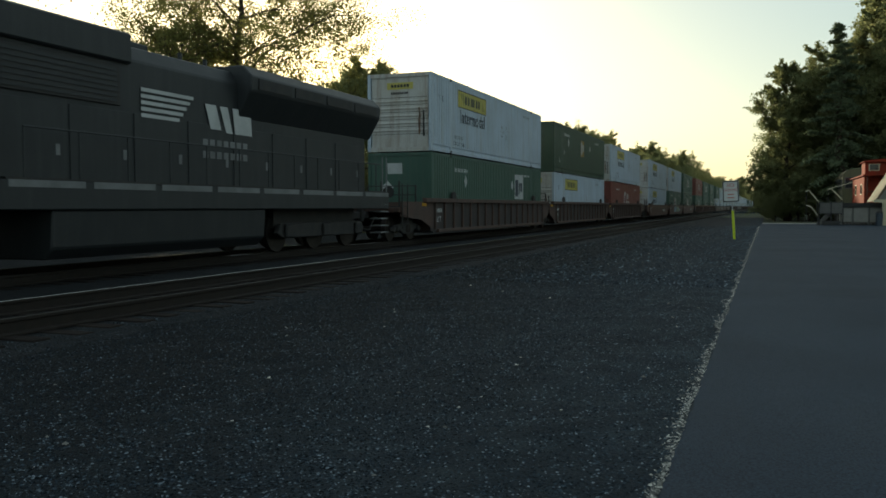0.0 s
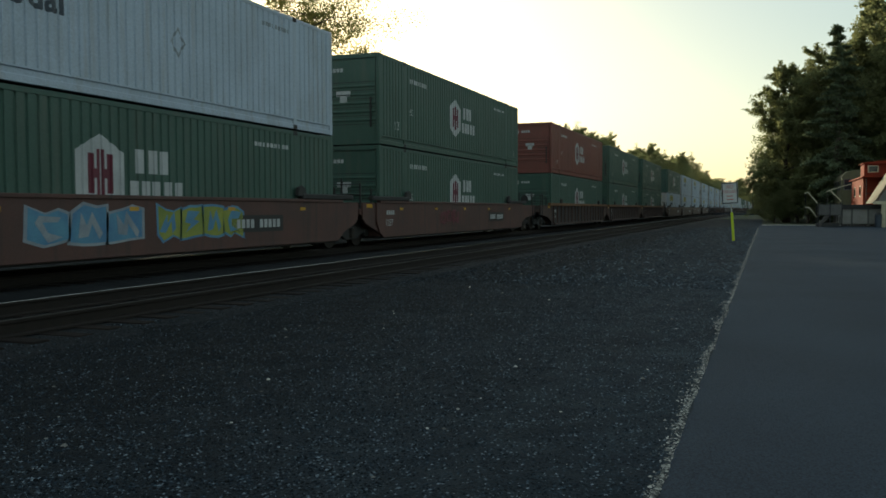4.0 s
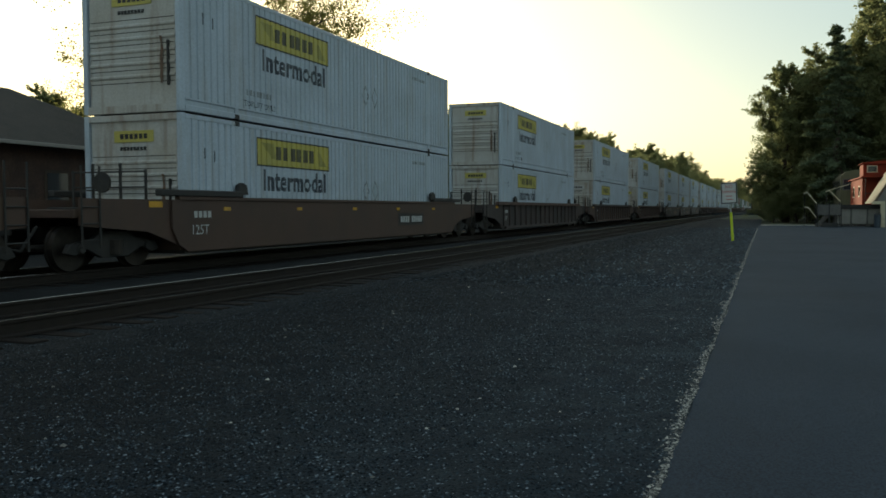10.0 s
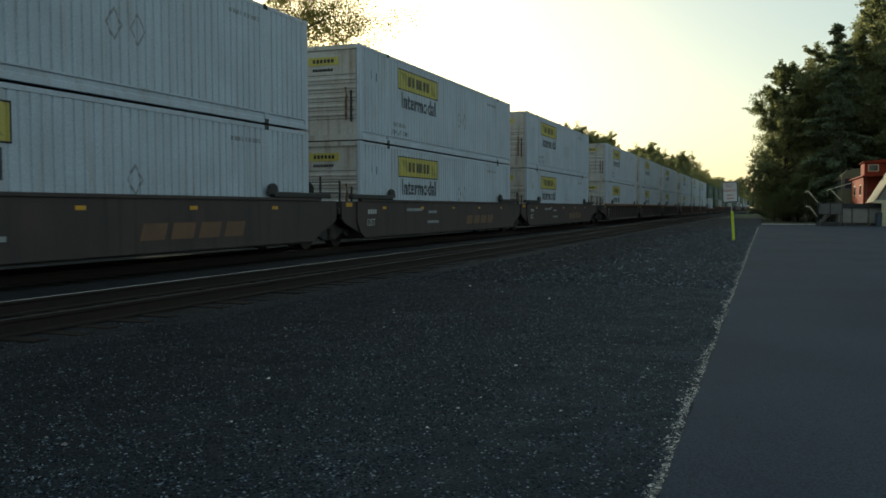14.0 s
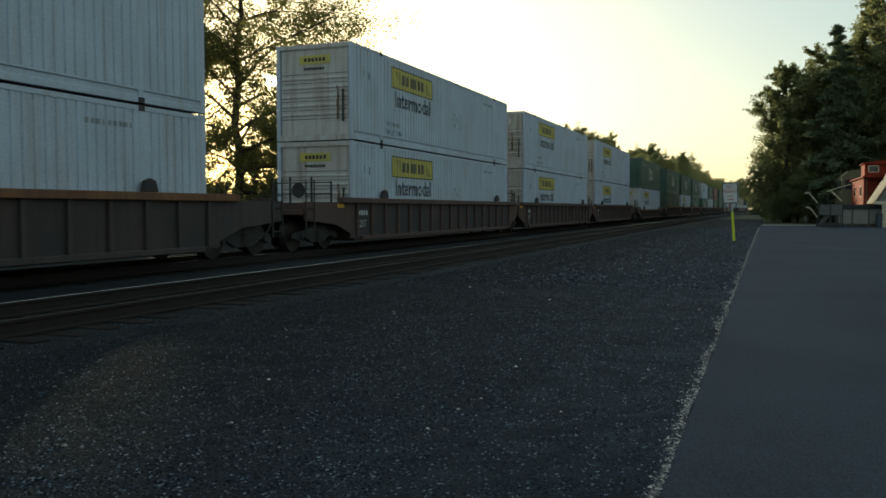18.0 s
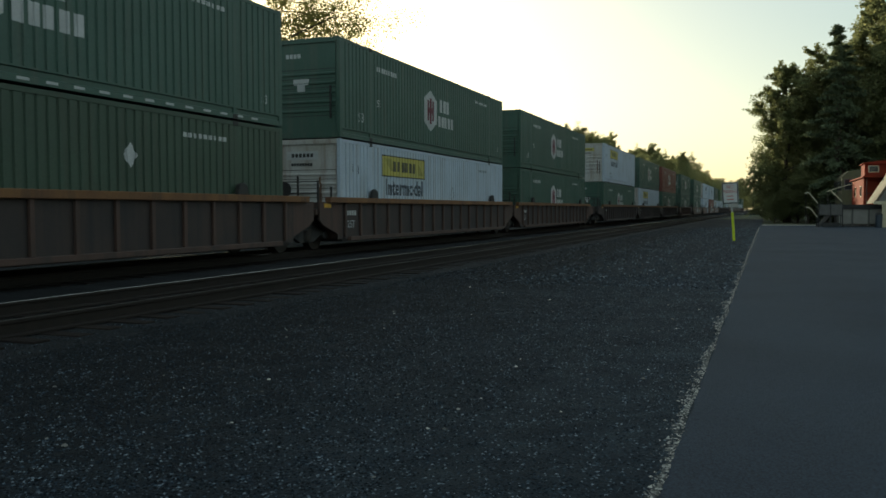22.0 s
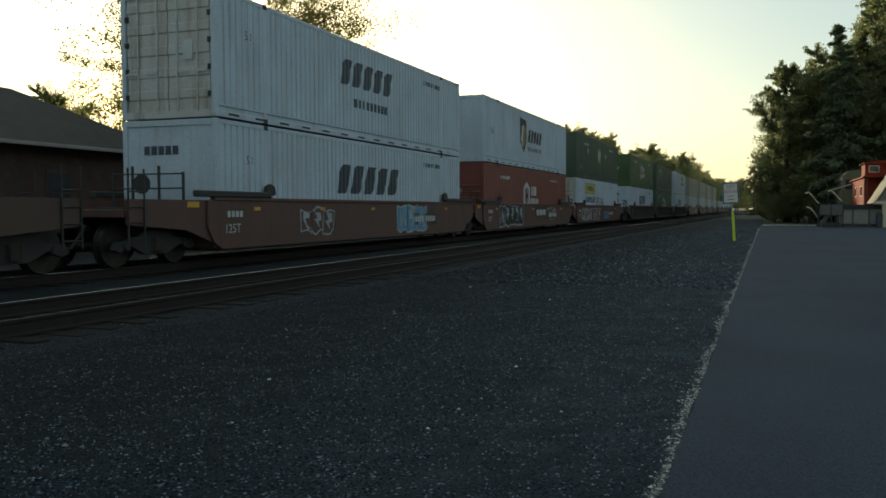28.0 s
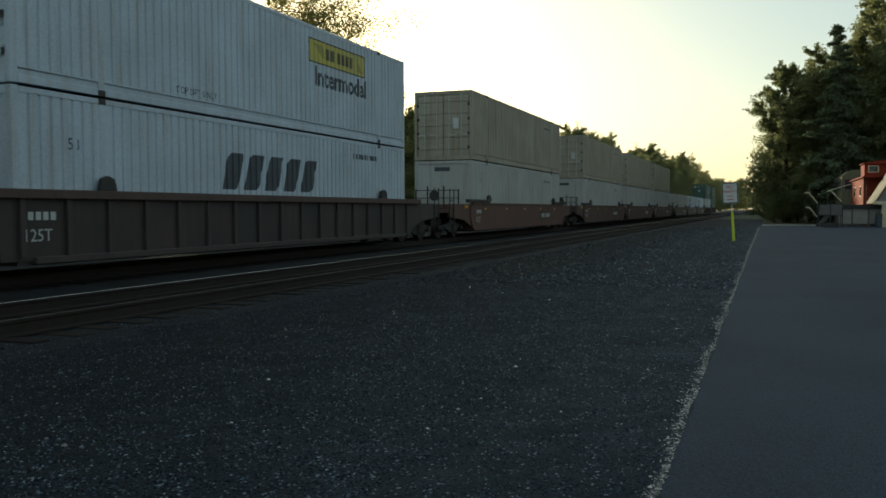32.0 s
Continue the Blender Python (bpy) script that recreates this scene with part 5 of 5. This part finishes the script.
        for k in range(10):
            if k != 4:
                g.box(1.446, 1.45, 11.2 + 0.19 * k, 11.33 + 0.19 * k, 0.72, 0.92)
        part("number_stencil", g, "decal_white", car)
        part("number_board", Geo().box(1.441, 1.446, 11.0, 13.2, 0.62, 1.02), "black", car, "black number board")
    return car


def graffiti(car, seed, material, edge, a0, a1, b0, b1):
    """Jagged bubble shapes sprayed on a well side."""
    r = random.Random(seed)
    n = max(3, int((a1 - a0) / 0.75))
    for k in range(n):
        a = a0 + (a1 - a0) * k / n
        w = (a1 - a0) / n * 1.06
        out = [(a + w * u + r.uniform(-0.06, 0.06), (b0 if lo else b1) + r.uniform(-0.1, 0.1)) for u, lo in ((0, 1), (0.35, 1), (0.65, 1), (1, 1), (1.05, 0), (0.7, 0), (0.4, 0), (0.0, 0))]
        ca, cb = sum(p[0] for p in out) / 8, sum(p[1] for p in out) / 8
        inner = [(ca + (p[0] - ca) * 0.86, cb + (p[1] - cb) * 0.86) for p in out]
        h, lean = b1 - b0, r.uniform(-0.3, 0.3)
        bolt = ((-0.8, 0.32), (0.7, 0.36), (0.1, 0.08), (0.9, 0.02), (-0.5, -0.36), (-0.1, -0.06), (-0.9, 0.0))
        hook = ((-0.9, 0.3), (0.5, 0.36), (0.9, 0.1), (0.3, -0.36), (-0.7, -0.3), (0.2, -0.18), (0.4, 0.12), (-0.6, 0.14))
        fork = ((-0.9, -0.3), (-0.5, 0.34), (-0.2, 0.0), (0.3, 0.36), (0.9, -0.2), (0.6, -0.34), (0.2, 0.05), (-0.2, -0.3))
        flip = r.choice((-1, 1))
        core = [(ca + w * (flip * u * 0.34 + lean * v), cb + h * v * r.uniform(0.8, 1.2)) for u, v in r.choice((bolt, hook, fork))]
        for pts, x, m in ((out, 1.443, edge), (inner, 1.446, material), (core, 1.449, edge)):
            part("spray_paint", Geo().prism(pts, "x", x - 0.002, x), m, car, "sprayed graffiti shape")


# ---- locomotive ----


def locomotive():
    e = thing("locomotive", "black diesel locomotive with a white striped emblem", "locomotive")
    part("frame", Geo().box(-1.5, 1.5, -21.6, -0.7, 1.12, 1.62), "loco", e, bevel=0.02)
    for k in range(11):
        part("sill_stripe", Geo().box(1.5, 1.506, -20.9 + k * 1.85, -19.25 + k * 1.85, 1.5, 1.62), "loco_grey", e, "pale stripe along the sill")
    part("long_hood", Geo().prism([(-0.95, 1.42), (0.95, 1.42), (0.95, 4.1), (0.75, 4.42), (-0.75, 4.42), (-0.95, 4.1)], "y", -15.5, -1.3), "loco", e, bevel=0.03)
    part("radiator_hood", Geo().prism([(-0.95, 3.3), (0.95, 3.3), (1.34, 3.95), (1.36, 4.3), (1.1, 4.56), (-1.1, 4.56), (-1.36, 4.3), (-1.34, 3.95)], "y", -8.2, -1.0), "loco", e, "flared radiator section", 0.03)
    for k in range(8):
        part("hood_door", Geo().box(0.95, 0.972, -15.2 + k * 1.7, -13.65 + k * 1.7, 1.5, 3.05), "loco", e, bevel=0.006)
        part("door_latch", Geo().box(0.972, 0.985, -13.85 + k * 1.7, -13.75 + k * 1.7, 2.1, 2.3), "loco_grey", e)
    for k in range(4):
        part("radiator_grille", Geo().box(1.35, 1.372, -7.9 + k * 1.7, -6.4 + k * 1.7, 4.0, 4.26), "dark_steel", e)
    part("exhaust_stack", Geo().box(-0.35, 0.35, -11.6, -10.6, 4.42, 4.64), "loco", e, bevel=0.03)
    part("dynamic_brake_box", Geo().box(-1.05, 1.05, -15.4, -11.9, 4.0, 4.6), "loco", e, bevel=0.04)
    part("roof_fan", Geo().tube((0, -6.3, 4.58), (0, -6.3, 4.68), 0.7, n=20), "dark_steel", e)
    part("roof_fan", Geo().tube((0, -3.6, 4.58), (0, -3.6, 4.68), 0.7, n=20), "dark_steel", e)
    part("cab", Geo().prism([(-1.5, 1.42), (1.5, 1.42), (1.5, 4.2), (1.1, 4.6), (-1.1, 4.6), (-1.5, 4.2)], "y", -18.4, -15.5), "loco", e, bevel=0.03)
    for y in (-17.9, -16.9):
        part("cab_window", Geo().box(1.5, 1.51, y, y + 0.8, 3.1, 3.8), "glass", e)
    for y in (-14.6, -13.3, -12.4):
        part("roof_hatch", Geo().box(-0.55, 0.55, y, y + 0.8, 4.6, 4.66), "loco", e, bevel=0.015)
    for y in (-9.9, -9.0):
        part("lifting_lug", Geo().tube((0.62, y, 4.42), (0.62, y, 4.58), 0.05), "loco", e)
    part("air_intake", Geo().box(0.952, 0.99, -15.2, -12.2, 3.15, 3.95), "dark_steel", e, "dark louvred intake", 0.01)
    for k in range(7):
        part("louvre", Geo().box(0.99, 1.002, -15.1, -12.3, 3.21 + 0.1 * k, 3.27 + 0.1 * k), "loco", e)
    part("walkway", Geo().box(0.95, 1.5, -15.4, -0.9, 1.62, 1.66), "dark_steel", e, "dark side walkway")
    part("horn", Geo().tube((0.25, -16.4, 4.6), (0.25, -16.4, 4.8), 0.03).tube((0.25, -16.75, 4.82), (0.25, -16.1, 4.82), 0.09, 0.03), "loco_grey", e)
    part("antenna", Geo().tube((-0.4, -16.9, 4.6), (-0.4, -16.9, 4.95), 0.02), "dark_steel", e)
    for y in (-0.72, -1.02):
        part("grab_iron", Geo().tube((1.42, y, 1.62), (1.42, y, 2.75), 0.02, n=6), "loco_grey", e)
    part("end_lamp_box", Geo().box(-0.25, 0.25, -1.32, -1.18, 3.35, 3.6), "loco", e, bevel=0.02)
    part("nose", Geo().box(-1.2, 1.2, -20.3, -18.4, 1.42, 3.0), "loco", e, bevel=0.06)
    part("fuel_tank", Geo().prism([(-1.4, 0.45), (-1.2, 0.25), (1.2, 0.25), (1.4, 0.45), (1.45, 1.12), (-1.45, 1.12)], "y", -14.4, -7.8), "loco", e, bevel=0.03)
    for y in (-18.0, -4.3):
        for s in (-1, 1):
            part("truck_frame", Geo().prism([(y - 2.5, 0.5), (y - 2.3, 0.75), (y + 2.3, 0.75), (y + 2.5, 0.5), (y + 2.2, 0.36), (y - 2.2, 0.36)], "x", *sorted((s * 1.0, s * 1.15))), "dark_steel", e, bevel=0.02)
            for dy in (-2.0, 0, 2.0):
                part("wheel", Geo().tube((s * 0.66, y + dy, 0.5), (s * 0.80, y + dy, 0.5), 0.5, n=24), "wheel", e)
                part("journal_box", Geo().box(*sorted((s * 1.15, s * 1.25)), y + dy - 0.2, y + dy + 0.2, 0.38, 0.72), "dark_steel", e, bevel=0.03)
        part("truck_bolster", Geo().box(-0.9, 0.9, y - 2.3, y + 2.3, 0.62, 1.12), "dark_steel", e)
    for k in range(12):
        y = -15.0 + k * 1.22
        part("handrail_post", Geo().tube((1.46, y, 1.42), (1.46, y, 2.5), 0.016, n=6), "loco", e)
    part("handrail", Geo().tube((1.46, -15.0, 2.5), (1.46, -1.2, 2.5), 0.018, n=6), "loco", e)
    for k in range(5):
        part("step", Geo().box(1.1, 1.5, -1.3, -0.75, 0.35 + 0.22 * k, 0.39 + 0.22 * k), "loco_grey", e)
    part("coupler", Geo().box(-0.15, 0.15, -0.7, -0.05, 0.78, 1.02), "dark_steel", e, bevel=0.03)
    for k in range(5):
        part("stripe_emblem", Geo().box(0.975, 0.98, -11.6, -10.4 + 0.12 * k, 3.0 + 0.13 * k, 3.075 + 0.13 * k), "decal_white", e, "white speed stripe")
    for pts in ([(-9.5, 3.5), (-9.1, 3.5), (-8.9, 2.95), (-9.3, 2.95)], [(-8.95, 3.5), (-8.65, 3.5), (-8.45, 2.9), (-8.7, 2.9)], [(-8.45, 3.5), (-7.7, 3.5), (-7.65, 2.9), (-8.35, 2.9)]):
        part("name_lettering", Geo().prism(pts, "x", 0.975, 0.98), "decal_white", e, "bold white name block")
    for z in (2.55, 2.28):
        for k in range(7):
            part("name_lettering", Geo().box(0.975, 0.98, -9.6 + 0.26 * k, -9.42 + 0.26 * k, z, z + 0.16), "loco_grey", e)
    return e


# ---- the train ----
GAP_IN, GAP_OUT = 19.286, 23.2415
STACKS = ["AE", "FC", "AR", "AA", "BG", "GG", "RG", "GG", "GG", "DA", "AA", "BA", "AA", "AA", "AB", "BA", "AB", "AA", "AA", "AA", "BA", "BB", "AA", "BB", "AA", "GA", "DH", "GB", "GG", "AG", "GA", "RG",
          "OG", "DG", "TS", "WR", "FA", "LS", "HG", "VS", "NP", "NP", "NP", "NP", " P", " A", " A", "GA", "GG"]
SETS = [(3, "R", "well_brown", "well_brown"), (3, "S", "well_red", "well_red"), (3, "R", "well_brown", "orange_rust"), (3, "S", "well_mustard", "well_mustard"), (1, "S", "well_mustard", "well_mustard"),
        (1, "R", "well_dark", "well_brown"), (1, "R", "well_brown", "well_dark"), (1, "R", "well_brown", "well_brown"), (3, "S", "well_dark", "well_dark"), (3, "R", "well_dark", "orange_rust"),
        (3, "R", "well_brown", "well_brown"), (1, "L", "well_mustard", "orange_rust"), (3, "R", "well_brown", "orange_rust"), (3, "R", "well_dark", "orange_rust"), (1, "R", "well_brown", "well_brown"),
        (1, "S", "well_mustard", "well_mustard"), (3, "S", "well_red", "well_red"), (3, "R", "well_dark", "well_brown"), (1, "S", "well_red", "well_brown"), (3, "S", "well_brown", "well_brown"),
        (3, "S", "well_brown", "well_brown"), (3, "R", "well_brown", "well_brown"), (3, "R", "well_dark", "well_brown")]
WORDING = {"well_brown": "dark brown", "well_red": "red-brown", "well_mustard": "mustard brown", "well_dark": "soot-dark brown"}
TRAIN = []
start = 29.15
TRAIN.append((locomotive(), start - 3.55, 0.0))
at_k = 0
WELLS, CARS = {}, []
for count, kind, paint, chord in SETS:
    for u in range(count):
        if at_k >= len(STACKS):
            break
        front, rear = "C" if u == 0 else "A", "C" if u == count - 1 else "A"
        key = (kind, paint, chord, front, rear)
        label = WORDING[paint] + (" ribbed steel well car under its containers" if kind in "RL" else " smooth-sided steel well car under its containers")
        if key in WELLS:
            car = copy_thing(WELLS[key], pose(0, 0, 0))
        else:
            car = WELLS[key] = well_car(*key, label)
        TRAIN.append((car, start, 0.0))
        upper, lower = STACKS[at_k]
        low_box = a_container(lower)
        TRAIN.append((low_box, start, 0.316))
        if at_k == 36:
            me = words("FISH6", 1.05, 3.0)
            me.transform(Matrix.Translation((6.9, 0.95, 0)))
            mark(me, "spray_tag", "navy", low_box, "thin dark sprayed tag")
        if upper != " ":
            TRAIN.append((a_container(upper), start, 0.316 + TALL + 0.035))
        CARS.append(car)
        at_k += 1
        start += GAP_IN if rear == "A" else GAP_OUT

for n, seed, m, e, a0, a1, b0, b1 in (
                   (4, 1, "blue", "spray", 5.2, 8.0, 0.55, 1.2), (4, 2, "lime_spray", "blue", 8.4, 11.4, 0.55, 1.2), (5, 3, "decal_red", "well_red", 5.0, 7.0, 0.6, 1.1),
                   (33, 4, "spray", "spray", 6.0, 8.6, 0.6, 1.2), (33, 14, "black", "well_mustard", 4.0, 5.6, 0.5, 0.9),
                   (34, 5, "well_red", "spray", 3.4, 5.2, 0.5, 1.15), (34, 6, "blue", "spray", 9.6, 12.2, 0.4, 1.25), (35, 7, "black", "spray", 1.9, 5.9, 0.36, 1.36),
                   (35, 8, "well_red", "spray", 11.2, 12.8, 0.6, 1.2), (36, 9, "spray", "well_red", 1.0, 4.4, 0.35, 1.25), (36, 10, "decal_red", "spray", 5.0, 7.6, 0.4, 1.2), (36, 11, "blue", "black", 9.0, 11.2, 0.4, 1.0)):
    graffiti(CARS[n], seed, m, e, a0, a1, b0, b1)

part("name_board", Geo().box(1.441, 1.447, 8.3, 10.7, 0.72, 1.22), "black", CARS[35], "black name board")
for k in range(3):
    part("name_lettering", Geo().prism([(8.55 + 0.68 * k, 0.82), (9.05 + 0.68 * k, 0.82), (9.12 + 0.68 * k, 1.12), (8.48 + 0.68 * k, 1.12)], "x", 1.4475, 1.452), "decal_white", CARS[35], "white name block")

# ---- ties, singly near the eye, the rest as one ----


def ties():
    me = Geo().box(-1.3, 1.3, -0.115, 0.115, -0.35, -0.183).mesh("tie", 0.012)
    me.materials.append(M["tie"])
    r = random.Random(3)
    for track, cl, lo, hi in ((near_track, CL_NEAR, 5, 55), (far_track, CL_FAR, 8, 40)):
        y = lo
        while y < hi:
            t = new("tie", me)
            t.parent = track
            t.matrix_basis = pose(cl + r.uniform(-0.06, 0.06), y, r.uniform(-0.012, 0.006), 0, 0, r.uniform(-1.2, 1.2))
            y += 0.52
        g = Geo()
        for y0, y1 in ((-20, lo - 0.5), (hi, 400)):
            y = y0
            while y < y1:
                g.box(cl - 1.3, cl + 1.3, y - 0.115, y + 0.115, -0.33, -0.185)
                y += 0.52
        tagged(part("ties", g, "tie", track, "row of dark timber ties"), kind="stuff")


ties()

# ---- movement: seconds and metres run ----
RUN = ((0.0, 0.0), (1.0, 26.34), (2.0, 52.48), (3.0, 78.71), (3.5, 91.76), (5.5, 144.03), (6.5, 170.22), (7.5, 196.04), (8.5, 222.24), (9.5, 248.51), (10.5, 274.52), (11.5, 300.68), (12.5, 326.94),
       (13.4, 350.5), (13.7, 357.4), (14.5, 378.53), (16.5, 430.91), (17.5, 457.05), (18.5, 483.38), (19.5, 509.52), (20.5, 535.84), (21.5, 562.19), (22.5, 588.48), (23.5, 614.75), (24.5, 641.18),
       (25.5, 667.27), (27.5, 719.04), (28.5, 745.21), (29.3, 766.26), (29.6, 774.13), (29.9, 782.09), (30.2, 790.85), (31.0, 811.91), (32.0, 838.01))


def motions():
    """The whole train runs towards the camera along the far track."""
    ts, ms = [r[0] for r in RUN], [r[1] for r in RUN]
    times = sorted(set(ts) | {k * 1.0 for k in range(33)} | {13.3, 13.5, 13.6, 13.8, 29.8, 30.1, 30.4})
    rows = [(t, float(np.interp(t, ts, ms))) for t in times]
    for ob, s, z in TRAIN:
        walk(ob, [(t, pose(CL_FAR, s - run, z)) for t, run in rows])


motions()
